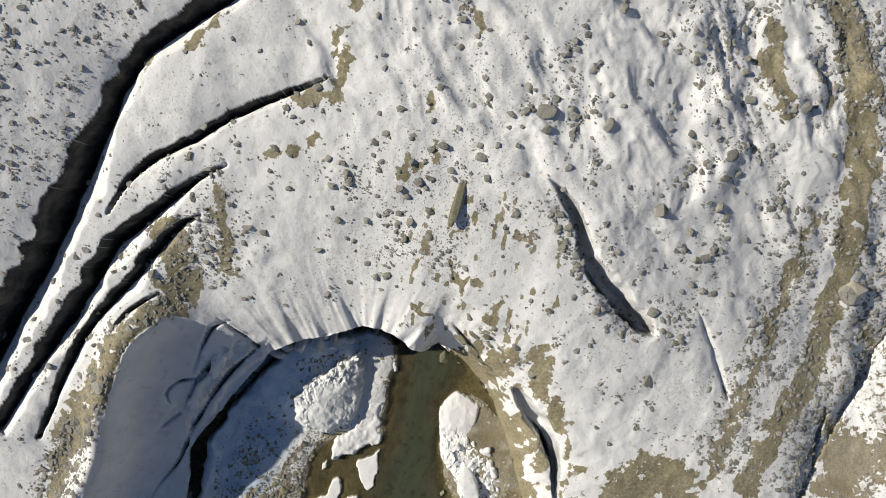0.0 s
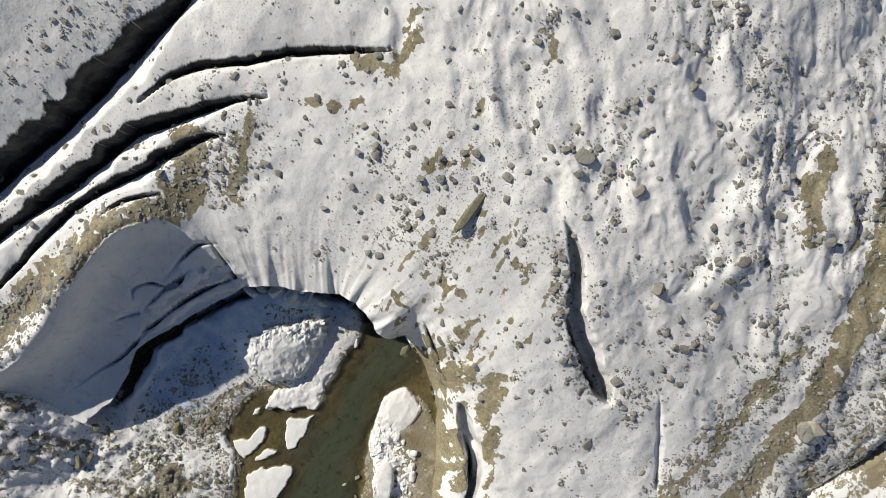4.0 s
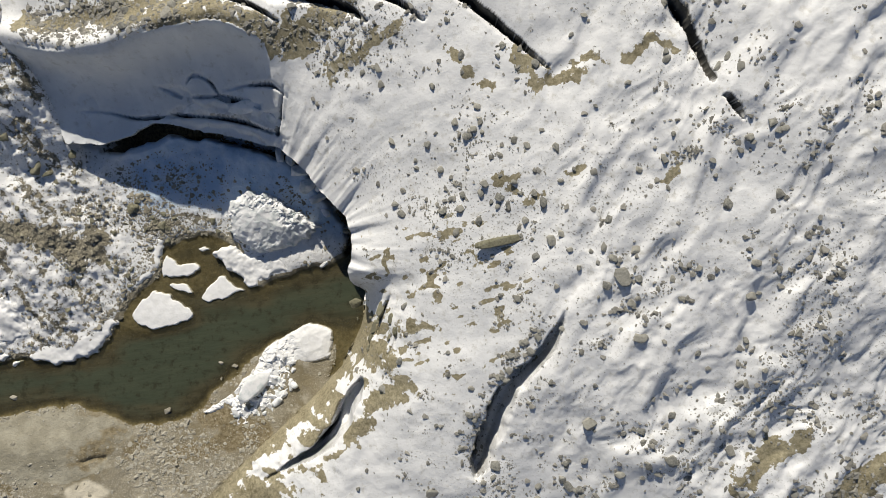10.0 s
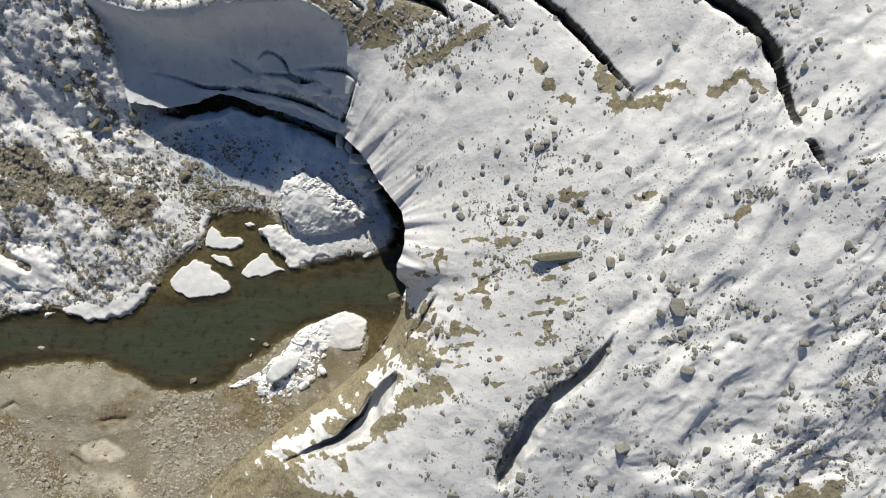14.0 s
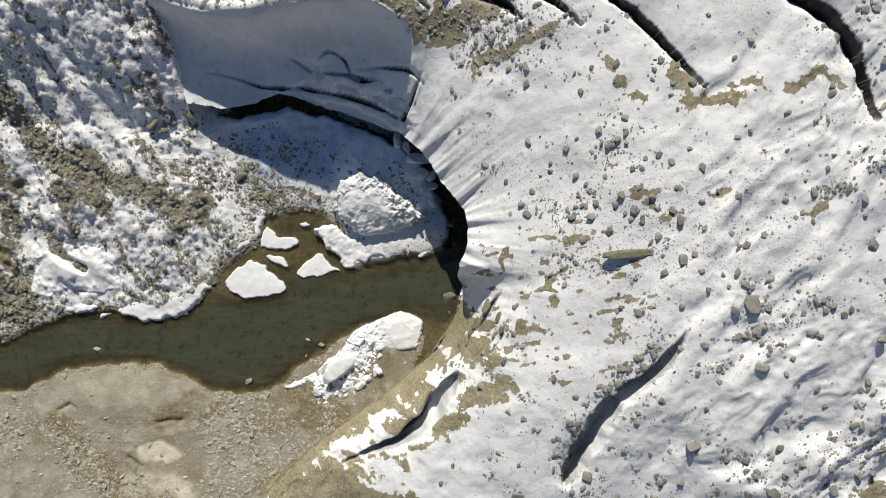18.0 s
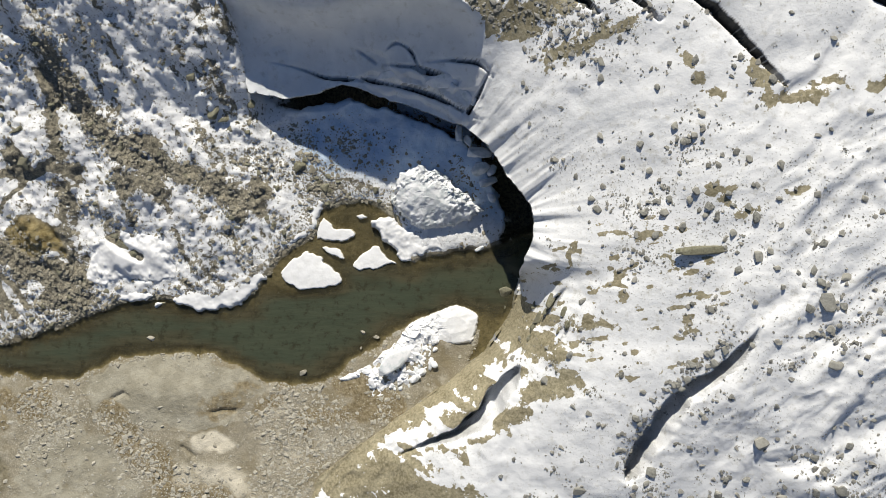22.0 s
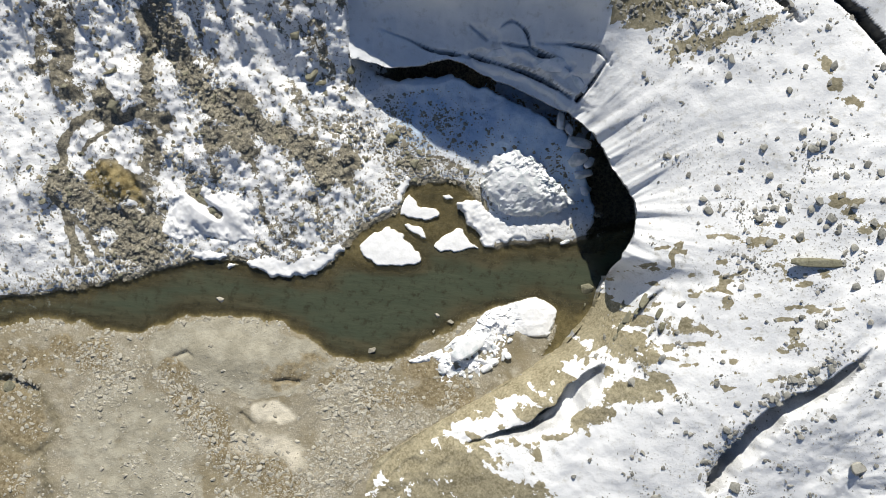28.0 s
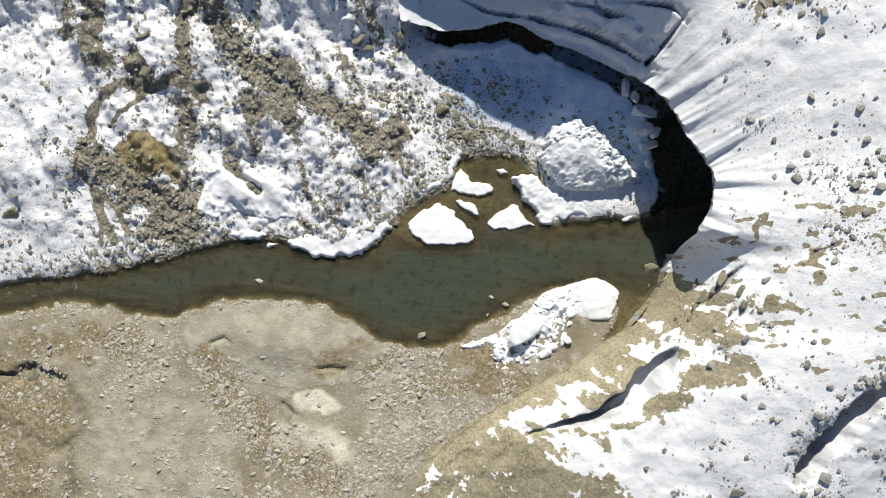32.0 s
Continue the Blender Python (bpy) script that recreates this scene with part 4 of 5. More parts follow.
# bare ice in slots and on far walls also carries the painted shade
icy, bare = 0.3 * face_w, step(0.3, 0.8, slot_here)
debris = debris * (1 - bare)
mud = mud * (1 - bare) * (1 - 0.8 * step(0.3, 0.8, ice_z(vx, vy, False) - vz) * (vx < 2) * (vy < -7))
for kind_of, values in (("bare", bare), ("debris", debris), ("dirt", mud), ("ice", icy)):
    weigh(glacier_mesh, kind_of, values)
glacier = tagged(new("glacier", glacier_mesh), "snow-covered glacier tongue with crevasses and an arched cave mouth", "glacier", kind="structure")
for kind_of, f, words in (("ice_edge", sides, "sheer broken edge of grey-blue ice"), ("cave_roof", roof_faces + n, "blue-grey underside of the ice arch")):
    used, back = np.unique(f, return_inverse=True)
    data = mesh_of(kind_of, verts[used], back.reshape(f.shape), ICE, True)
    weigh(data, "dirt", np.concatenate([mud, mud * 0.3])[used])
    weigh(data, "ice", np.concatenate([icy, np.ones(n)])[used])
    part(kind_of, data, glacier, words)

# ---- rocks ----


def rock_mesh(name, seed, mat, points=13, squash=0.55, boxy=0.0, long=1.0):
    """A sharp-edged block about 1 m in radius: the hull of points thrown on a flattened ball or box."""
    rng = random.Random(seed)
    bm = bmesh.new()
    sx, sy = rng.uniform(0.9, 1.2) * long, rng.uniform(0.6, 0.95)
    for _ in range(points):
        w = Vector((rng.gauss(0, 1), rng.gauss(0, 1), rng.gauss(0, 1))).normalized()
        box = w / max(abs(w.x), abs(w.y), abs(w.z))
        w = w.lerp(box, boxy) * rng.uniform(0.8, 1.0)
        bm.verts.new((w.x * sx, w.y * sy, w.z * squash))
    found = bmesh.ops.convex_hull(bm, input=bm.verts)
    bmesh.ops.delete(bm, geom=[e for e in found["geom_interior"] if isinstance(e, bmesh.types.BMVert)], context="VERTS")
    bmesh.ops.bevel(bm, geom=list(bm.edges), offset=0.05, segments=1, affect="EDGES")
    data = bpy.data.meshes.new(name)
    bm.to_mesh(data)
    bm.free()
    data.materials.append(mat)
    return data


BOULDERS = [rock_mesh("boulder", s, ROCK, 14 + s % 5 * 3, 0.36 + 0.05 * (s % 4), 0.4) for s in range(14)]
BANK_BOULDERS = [rock_mesh("boulder", s + 20, DARK_ROCK, 10 + s % 4 * 2, 0.5, 0.5) for s in range(8)]
PALE_BOULDERS = [rock_mesh("boulder", s + 30, PALE_ROCK, 16, 0.6, 0.35) for s in range(6)]
chance = random.Random(7)


def surface(x, y):
    p, q = np.array([float(x)]), np.array([float(y)])
    if inside(p, q, ice_ring)[0]:
        return float(ice_z(p, q)[0])
    return max(float(floor_z(p, q)[0]), -0.08)


def boulder(x, y, r, shapes, label, group):
    ob = new("boulder", chance.choice(shapes))
    flat = chance.uniform(0.7, 1.0)
    ob.matrix_basis = pose(x, y, surface(x, y) + r * 0.08 * flat, chance.uniform(-12, 12), chance.uniform(-12, 12), chance.uniform(0, 360)) @ Matrix.Diagonal((r, r, r * flat, 1))
    return tagged(ob, label, "boulder", group)


# x, y and radius of the boulders
GLACIER_A = [(19.4, -5.2, 0.8), (18.1, -5.8, 0.35), (20.8, -3, 0.49), (20.4, -10.9, 0.61), (20.6, -7.3, 0.3), (20.5, -8.9, 0.25), (28.1, -0.1, 0.47), (21.5, 3.8, 0.34),
    (27.3, 2.3, 0.28), (27, 3.7, 0.33), (30, -5.3, 0.43), (29.3, -12.1, 0.34), (15.7, -18.9, 0.64), (6.4, -22.9, 0.56), (28.6, -16.1, 0.4), (26.9, -17.1, 0.31),
    (24.4, -16.1, 0.36), (29.4, -21, 0.57), (10.8, -11.6, 0.32), (16.3, -15.1, 0.26), (0.4, 10.1, 0.43), (3.8, 9.1, 0.37), (2.5, 7.9, 0.27), (4.8, 6.7, 0.42),
    (-0.1, 4.2, 0.38), (0.4, 3.1, 0.44), (6.1, 2.7, 0.48), (7.6, 1.4, 0.47), (8.5, 4.7, 0.47), (9.7, 3.3, 0.47), (9.5, 2.5, 0.31), (11.6, 3.3, 0.31), (13.5, 2.2, 0.56)]
GLACIER_B = [(15.1, 3.9, 0.3), (17.8, 4.2, 0.34), (16.3, 4.7, 0.25), (12.4, -2.5, 0.41), (13.8, -1.3, 0.56), (14.7, -0.8, 0.4), (15.2, -2.3, 0.3), (18.5, 9.7, 0.24),
    (18.4, 17.4, 0.29), (14, 8.5, 0.25), (12.6, 7.4, 0.35), (8.9, 9.3, 0.26), (4.9, 14.2, 0.31), (17.5, -3.8, 0.25), (17, -2.7, 0.25), (30.4, -8, 0.29),
    (8.6, -4.4, 0.21), (3.2, -10.9, 0.27), (11.1, 4.4, 0.31), (24.3, 6.3, 0.24), (11, 15.6, 0.25), (-8.1, -25, 0.36), (-6.1, 11.7, 0.25), (22.9, 5.5, 0.19),
    (17.2, -6.8, 0.2), (19, -10, 0.2), (11.2, -9.2, 0.21), (0, -15, 0.22), (1.1, -18.2, 0.25), (3, -19.2, 0.25), (6.2, -6.6, 0.21), (21.3, 7.9, 0.19), (29.6, -8.1, 0.53)]
GLACIER_C = [(8.1, 3.9, 0.37), (2.5, 7.2, 0.32), (12.5, -24.8, 0.61), (13.4, -25.6, 0.56), (27.8, -22.5, 0.52), (28.9, -27.7, 0.68), (18, -24.3, 0.49),
    (22.5, -23, 0.64), (23.6, -21.1, 0.37), (22.3, -11.4, 0.25), (25.2, -12.9, 0.3), (28.6, -14.2, 0.3), (30.4, -14.8, 0.3), (5, -14.6, 0.38), (20.8, -30, 0.33),
    (15.8, -42.7, 1.19), (-0.4, -25.6, 0.58), (-3.7, 29.8, 0.26), (-19.9, 30.9, 0.39), (-13.2, 31.6, 0.27), (-19.2, 26.2, 0.51), (-19.8, 25.4, 0.57), (-24.6, 25, 0.58),
    (-24.7, 27.1, 0.46), (-15.9, 33.6, 0.33), (-16.2, 34.9, 0.27), (17.2, 16, 0.29), (21.2, 11.1, 0.33), (15, 19.7, 0.24), (15.1, 22.1, 0.24), (-1.5, 16.9, 0.32),
    (-0.4, 17.1, 0.27), (15.7, -4, 0.36)]
GLACIER_D = [(8.8, -5.8, 0.26), (21.2, -16.8, 0.26), (13.2, -23.4, 0.28), (-1.4, -16.6, 0.28), (11, -30, 0.35), (10.2, -16.4, 0.27), (1.8, -36.7, 0.36)]
BANK_A = [(-61.9, 11.6, 0.83), (-42.3, 17.5, 0.61), (-40.5, 14.2, 0.94), (-39.6, 13.4, 0.63), (-61.5, 8.1, 0.84), (-62.5, 9.5, 0.39), (-31.3, 8.5, 0.9),
    (-28.4, 6.2, 0.72), (-50.7, -22.9, 0.53), (-30.5, -22, 0.4), (-41.8, -30, 0.46), (-7.1, -5.9, 0.85), (-7.2, -7.9, 0.35),
    (-70.3, 0.7, 0.53), (-67.7, 0.8, 0.47), (-68.8, -2.9, 0.53), (-51.7, -0.9, 0.87), (-24.1, -12.7, 0.3), (-36.5, 0.2, 0.4),
    (-32.6, 1.5, 0.4), (-22.1, 4.6, 0.4), (-45.5, -5.8, 0.4), (-46.9, -21.9, 0.26), (-47.9, -21.3, 0.26), (-51.5, -21.7, 0.26), (-22.5, 5.9, 0.46), (-33.9, 5.9, 0.39)]


for x, y, r in GLACIER_A + GLACIER_B + GLACIER_C + GLACIER_D:
    size_word = "large" if r > 0.55 else "medium-sized" if r > 0.36 else "small"
    boulder(x, y, r * 1.22, BOULDERS, f"{size_word} grey angular boulder resting on glacier snow", "boulders on the glacier")
boulder(16.5, -43, 1.3, PALE_BOULDERS, "large tan boulder lying on the muddy debris band", "boulders on the glacier")
boulder(-71.2, -24.2, 0.8, BANK_BOULDERS, "dark boulder wedged in the cut bank of a channel", "boulders on the gravel flat")
for x, y, r in ((-74.8, -7.5, 0.9), (-76.4, -1, 0.6), (-62.2, 11.3, 0.85), (-42.1, 17.6, 0.85), (-39.9, 14.3, 0.7), (-40.2, 13, 0.95), (-36.3, 15.2, 0.6), (-51, -1.2, 0.7), (-50.4, -1.9, 0.5)):
    if min(math.hypot(x - a, y - b) for a, b, _ in BANK_A) > 1:
        boulder(x, y, r, BANK_BOULDERS, "large olive-grey boulder on the snowy debris slope", "boulders on the bank")
for x, y, r in ((-30.9, -15.7, 0.62), (-48.8, -11.9, 0.6), (-23.9, -10.9, 0.42), (-22.3, -11.4, 0.45)):
    boulder(x, y, r, PALE_BOULDERS, "pale grey boulder standing in the shallow river", "boulders in the river")
for x, y, r in BANK_A:
    if y < -12:
        boulder(x, y, r, PALE_BOULDERS, "pale grey rounded boulder lying on the gravel flat", "boulders on the gravel flat")
    else:
        boulder(x, y, r, BANK_BOULDERS, "olive-brown angular boulder on the snowy river bank", "boulders on the bank")


# ---- small stones ----


def template(seed):
    rng = random.Random(seed)
    bm = bmesh.new()
    for _ in range(11 + seed % 5):
        w = Vector((rng.gauss(0, 1), rng.gauss(0, 1), rng.gauss(0, 1))).normalized()
        bm.verts.new(w * rng.uniform(0.8, 1.05))
    found = bmesh.ops.convex_hull(bm, input=bm.verts)
    bmesh.ops.delete(bm, geom=[e for e in found["geom_interior"] if isinstance(e, bmesh.types.BMVert)], context="VERTS")
    bmesh.ops.triangulate(bm, faces=bm.faces)
    bm.verts.index_update()
    out = np.array([v.co for v in bm.verts]), np.array([[v.index for v in f.verts] for f in bm.faces])
    bm.free()
    return out


STONE_FORMS = [template(500 + k) for k in range(18)]
rng = np.random.default_rng(3)


def stones(name, x, y, r, z, mat, label, category="stones"):
    """Many small stones as one object."""
    which = rng.integers(0, len(STONE_FORMS), len(x))
    verts, tris, at = [], [], 0
    for form, (fv, ff) in enumerate(STONE_FORMS):
        on = which == form
        k = on.sum()
        v = fv[None] * rng.uniform([0.85, 0.65, 0.22], [1.2, 1.05, 0.42], (k, 3))[:, None]
        turn = rng.uniform(0, 2 * np.pi, k)
        c, s = np.cos(turn)[:, None], np.sin(turn)[:, None]
        v = np.stack([c * v[..., 0] - s * v[..., 1], s * v[..., 0] + c * v[..., 1], v[..., 2]], -1) * r[on][:, None, None]
        v = v + np.stack([x[on], y[on], (z - 0.02 * r)[on]], -1)[:, None]
        verts.append(v.reshape(-1, 3))
        tris.append((ff[None] + (at + np.arange(k) * len(fv))[:, None, None]).reshape(-1, 3))
        at += k * len(fv)
    v, f = np.concatenate(verts), np.concatenate(tris)
    return tagged(new(name, mesh_of(name, v.reshape(-1, 3), f.reshape(-1, 3), mat)), label, category, kind="stuff")


def scatter(count, lo, hi, density, sizes):
    x, y = rng.uniform(lo[0], hi[0], count), rng.uniform(lo[1], hi[1], count)
    ok = rng.uniform(0, 1, count) < density(x, y)
    x, y = x[ok], y[ok]
    r = sizes[0] * (1 - rng.uniform(0, 1, len(x))) ** (-1 / sizes[2])
    return x, y, np.minimum(r, sizes[1])


def single_out(x, y, r, count, box, shapes, height, label, group):
    """Sets the largest stones in a part of the plan down as things of their own, and gives back the rest."""
    near = (x > box[0]) & (y > box[1]) & (x < box[2]) & (y < box[3])
    big = np.argsort(np.where(near, -r, 1))[:count]
    for px, py, pr, pz in zip(x[big], y[big], r[big], height(x[big], y[big])):
        ob = new("rock", chance.choice(shapes))
        ob.matrix_basis = pose(px, py, pz + 0.02 * pr, chance.uniform(-14, 14), chance.uniform(-14, 14), chance.uniform(0, 360)) @ Matrix.Diagonal((pr * 1.1, pr * 1.1, pr * chance.uniform(0.7, 1.0), 1))
        tagged(ob, label, "rock", group)
    rest = np.ones(len(x), bool)
    rest[big] = False
    return x[rest], y[rest], r[rest]


def clusters(count, lo, hi, density, spread):
    """Places in clusters: some parents, each with a few to many stones close by."""
    x, y = rng.uniform(lo[0], hi[0], count), rng.uniform(lo[1], hi[1], count)
    ok = rng.uniform(0, 1, count) < density(x, y)
    x, y = x[ok], y[ok]
    kids = np.minimum(rng.geometric(0.16, len(x)), 26)
    wide = np.repeat(spread * rng.uniform(0.35, 1.3, len(x)), kids)
    return np.repeat(x, kids) + wide * rng.standard_normal(kids.sum()), np.repeat(y, kids) + wide * 0.7 * rng.standard_normal(kids.sum())


def on_ice(x, y):
    clump = step(0.0, 0.6, fbm(x, y, 5, 3, 111)) * (0.15 + 0.85 * step(0.0, 0.5, fbm(x, y, 1.6, 2, 112)))
    centre = np.exp(-(((x - 10) / 13) ** 2 + ((y - 1) / 9) ** 2))
    middle = 0.9 * np.exp(-(((x - 3) / 8) ** 2 + ((y + 9) / 7) ** 2))
    rows = 0.30 * band(x, y, [(34.5, -8.7), (33.5, -13.2), (31.8, -16.9), (28.3, -18.6), (23, -22.4)], 1.6, 2.5) + 0.45 * band(x, y, [(36.8, -27.3), (34, -37.3), (23.8, -42.4), (0.1, -43.3)], 2, 2) + 0.45 * band(x, y, [(20.4, -34.7), (4, -36.9), (-8.7, -36.4)], 1.6, 2)
    rows = rows + 0.5 * band(x, y, [(22, -49), (4, -50), (-6, -48)], 2.5, 2.5)
    crest = 0.4 * band(x, y, [(-34, 27.5), (-24, 26.4), (-15, 24.7), (-10.4, 21.6), (-3.4, 23)], 1.3, 1.3) + 0.5 * band(x, y, [(-38, 27.5), (-33, 27.2), (-27, 26.6)], 1.6, 1.5) + 0.3 * band(x, y, [(-6, 17.5), (-1.5, 19.2), (3, 20)], 1.0, 1.0)
    east = 0.35 * step(12, 22, x) * step(16, 8, y)
    behind = step(0.5, 2.5, y - np.interp(x, [-33, -16, -4, 6, 10, 17, 24, 28], [39, 36, 34.3, 31.5, 29.5, 24, 17.5, 9])) * (x < 28)
    rows = rows + 0.6 * band(x, y, [(13, -9.4), (9.4, -12.6), (6.4, -15.9), (4.8, -18.6), (4, -22)], 0.5, 1.2) + 0.35 * band(x, y, [(7.5, -24), (5, -25.5), (9, -27)], 0.8, 1.2)
    d = 0.012 + 0.10 * behind + clump * (0.25 + 0.6 * centre + 0.6 * middle + east) + rows * 0.75 + crest
    lip, _ = to_line(x, y, lip_line)
    face = (y < np.interp(x, crest_line[:, 0], crest_line[:, 1])) & (x < -7)
    return np.where((signed(x, y, ice_ring) < -0.6) & ~face, d * (1 - 0.85 * np.exp(-(lip / 5) ** 2)), 0)


x, y, r = scatter(90000, (-36, -52), (46, 40), on_ice, (0.085, 0.46, 1.9))
cx, cy = clusters(16000, (-36, -52), (46, 40), lambda x, y: np.minimum(1, 0.06 + 1.2 * on_ice(x, y)), 0.55)
ok = on_ice(cx, cy) > 0
cx, cy = cx[ok], cy[ok]
x, y, r = np.concatenate([x, cx]), np.concatenate([y, cy]), np.concatenate([r, np.minimum(0.07 * (1 - rng.uniform(0, 1, len(cx))) ** (-1 / 1.9), 0.42)])
x, y, r = single_out(x, y, r, 105, (-10, -30, 34, 26), BOULDERS, ice_z, "small grey rock lying on the glacier snow", "rocks on the glacier")
stones("stones_on_snow", x, y, r, ice_z(x, y), make_rock_material("snow_stone", (0.12, 0.118, 0.105), (0.31, 0.30, 0.265), (0.44, 0.42, 0.37), True), "scattered grey stones lying on the glacier snow")


def bare_cone(x, y):
    return step(4.6, 3.2, np.hypot((x + 50.5) / 1.25, (y + 3.6) / 0.9))


def on_slope(x, y):
    d = shore(x, y)
    clump = step(-0.15, 0.3, fbm(x + 0.4 * y, y / 2.6, 2.4, 3, 121)) * step(0.25, -0.15, fbm(x, y, 9, 2, 123))
    rocky = np.maximum.reduce([band(x, y, ROCK_BAND, 0.8, 1.2), 0.7 * band(x, y, [(-36.5, 9.5), (-33, 7.8), (-29.5, 7.2)], 0.8, 1.4), 0.8 * band(x, y, [(-67.2, -0.4), (-65.3, -1.9), (-62.5, -3.6), (-58.1, -4.1), (-59.4, -7.3), (-61, -8.6)], 1.0, 1.5)])
    edge = step(3.5, 0.5, d)
    cave = step(-36, -32, x) * step(7, 9, y)
    k = (0.04 + 0.62 * clump * step(-69, -64, x) + 1.0 * rocky + 0.5 * edge) * (1 - 0.55 * cave * step(0.0, 4.0, np.hypot((x + 30) / 1.6, y - 8.5) - 2.5)) * (1 - 0.97 * step(-20.5, -18.5, x) * step(4, 2, y)) * (1 - 0.95 * bare_cone(x, y))
    away = signed(x, y, ice_ring)
    return np.where((d > 0.15) & (away > np.where((y > 3) & (x > -33), 2.2, 0.4)) & (y > np.interp(x, [-150, -70, -45, -30, -10], [-26, -15.5, -11, -8, -4])), k, 0)


x, y, r = scatter(170000, (-86, -14), (-6, 36), on_slope, (0.055, 0.36, 1.9))
cx, cy = clusters(9000, (-82, -13), (-6, 34), lambda x, y: np.minimum(1, 0.15 * (shore(x, y) > 0.3) + 1.1 * on_slope(x, y)), 0.7)
ok = on_slope(cx, cy) > 0.01
cx, cy = cx[ok], cy[ok]
x, y, r = np.concatenate([x, cx]), np.concatenate([y, cy]), np.concatenate([r, np.minimum(0.05 * (1 - rng.uniform(0, 1, len(cx))) ** (-1 / 1.9), 0.36)])
ex, ey, er = scatter(9000, (-24, -66), (34, -48), lambda x, y: np.where(signed(x, y, ice_ring) > 0.3, 0.12 + 0.6 * step(0.1, 0.5, fbm(x, y, 3.5, 3, 122)), 0), (0.08, 0.7, 1.7))
x, y, r = np.concatenate([x, ex]), np.concatenate([y, ey]), np.concatenate([r, er])
x, y, r = single_out(x, y, r, 95, (-70, -12, -20, 22), BANK_BOULDERS, floor_z, "small olive-grey rock on the snowy debris slope", "rocks on the slope")
stones("debris_stones", x, y, r, floor_z(x, y), SLOPE_ROCK, "loose olive-grey stones strewn over the snowy slope")


def on_flat(x, y):
    d = shore(x, y)
    clump = step(-0.1, 0.5, fbm(x, y, 5, 3, 131)) * (0.3 + 0.7 * step(-0.2, 0.4, fbm(x, y, 1.5, 2, 132)))
    stripes = band(x, y, [(-63, -20), (-58, -21.5), (-62, -25)], 0.8, 1.5) + band(x, y, [(-53, -21), (-49, -25), (-45.9, -28.2), (-36, -33)], 1.2, 2) + band(x, y, [(-34, -19), (-29, -22), (-26, -25)], 2.5, 2)
    silty = band(x, y, [(-53, -18), (-47, -16.6), (-40, -16.5), (-37, -17.8)], 2.2, 1)
    rim = step(1.2, 0.1, d)
    return np.where((d > 0.02) & (signed(x, y, ice_ring) > 0.2), (0.05 + 0.7 * clump + 0.6 * stripes + 0.5 * rim + 0.8 * band(x, y, [(-34, -19.5), (-32, -24), (-33, -29)], 1.5, 2.5)) * (1 - 0.85 * silty), 0)


x, y, r = scatter(150000, (-86, -46), (-8, -8), lambda x, y: on_flat(x, y) * (y < np.interp(x, [-150, -70, -45, -30, -10], [-26, -15.5, -11, -8, -6])), (0.055, 0.38, 1.85))
x, y, r = single_out(x, y, r, 85, (-72, -38, -14, -10), [rock_mesh("rock", s + 40, PALE_ROCK, 14, 0.55, 0.3) for s in range(6)], ground_z, "pale rounded stone on the gravel flat", "stones on the gravel flat")
stones("gravel_stones", x, y, r, ground_z(x, y), GRAVEL_ROCK, "pale grey-brown gravel stones on the river flat")

# ---- snow mounds, fallen ice and single pieces ----


def facets(x, y, size, seed):
    """Broken blocks: each cell of an uneven pattern has its own height and tilt."""
    gx0, gy0 = np.floor(x / size), np.floor(y / size)
    best, high = np.full(np.shape(x), 1e9), np.zeros(np.shape(x))
    for i in (-1, 0, 1):
        for j in (-1, 0, 1):
            cx, cy = (gx0 + i).astype(np.int64), (gy0 + j).astype(np.int64)
            dx = x / size - (cx + lattice(cx, cy, seed))
            dy = y / size - (cy + lattice(cx, cy, seed + 1))
            d = np.hypot(dx, dy)
            h = lattice(cx, cy, seed + 2) + 1.4 * (lattice(cx, cy, seed + 3) - 0.5) * dx + 1.4 * (lattice(cx, cy, seed + 4) - 0.5) * dy
            high, best = np.where(d < best, h, high), np.minimum(d, best)
    return high


def patch_mesh(name, ring, height, mat, gap=0.12, ragged=0.25, seed=0, edge=0.35, smooth=True):
    """Snow or broken ice over an outline: its upper side falls steeply under the ground at the ragged edge."""
    out = curve(ring, 6, True)
    lo, hi = out.min(0) - 0.8, out.max(0) + 0.8
    x, y = np.meshgrid(np.arange(lo[0], hi[0], gap), np.arange(lo[1], hi[1], gap))
    d = -signed(x + ragged * fbm(x, y, 0.9, 3, seed), y + ragged * fbm(x, y, 0.9, 3, seed + 5), out)
    ground = ground_z(x, y)
    top = height(x, y, np.maximum(d, 0))
    z = np.where(d > 0, top, ground - 0.4)
    z = np.where(d > 0, (ground - 0.25) + (z - ground + 0.25) * (1 - np.clip(1 - d / edge, 0, 1) ** 2.5), z)
    f = quads(*x.shape)
    f = f[(d.ravel()[f] > -0.15).any(1)]
    used, back = np.unique(f, return_inverse=True)
    v = np.stack([x, y, z], -1).reshape(-1, 3)[used]
    return mesh_of(name, v, back.reshape(f.shape), mat, smooth)


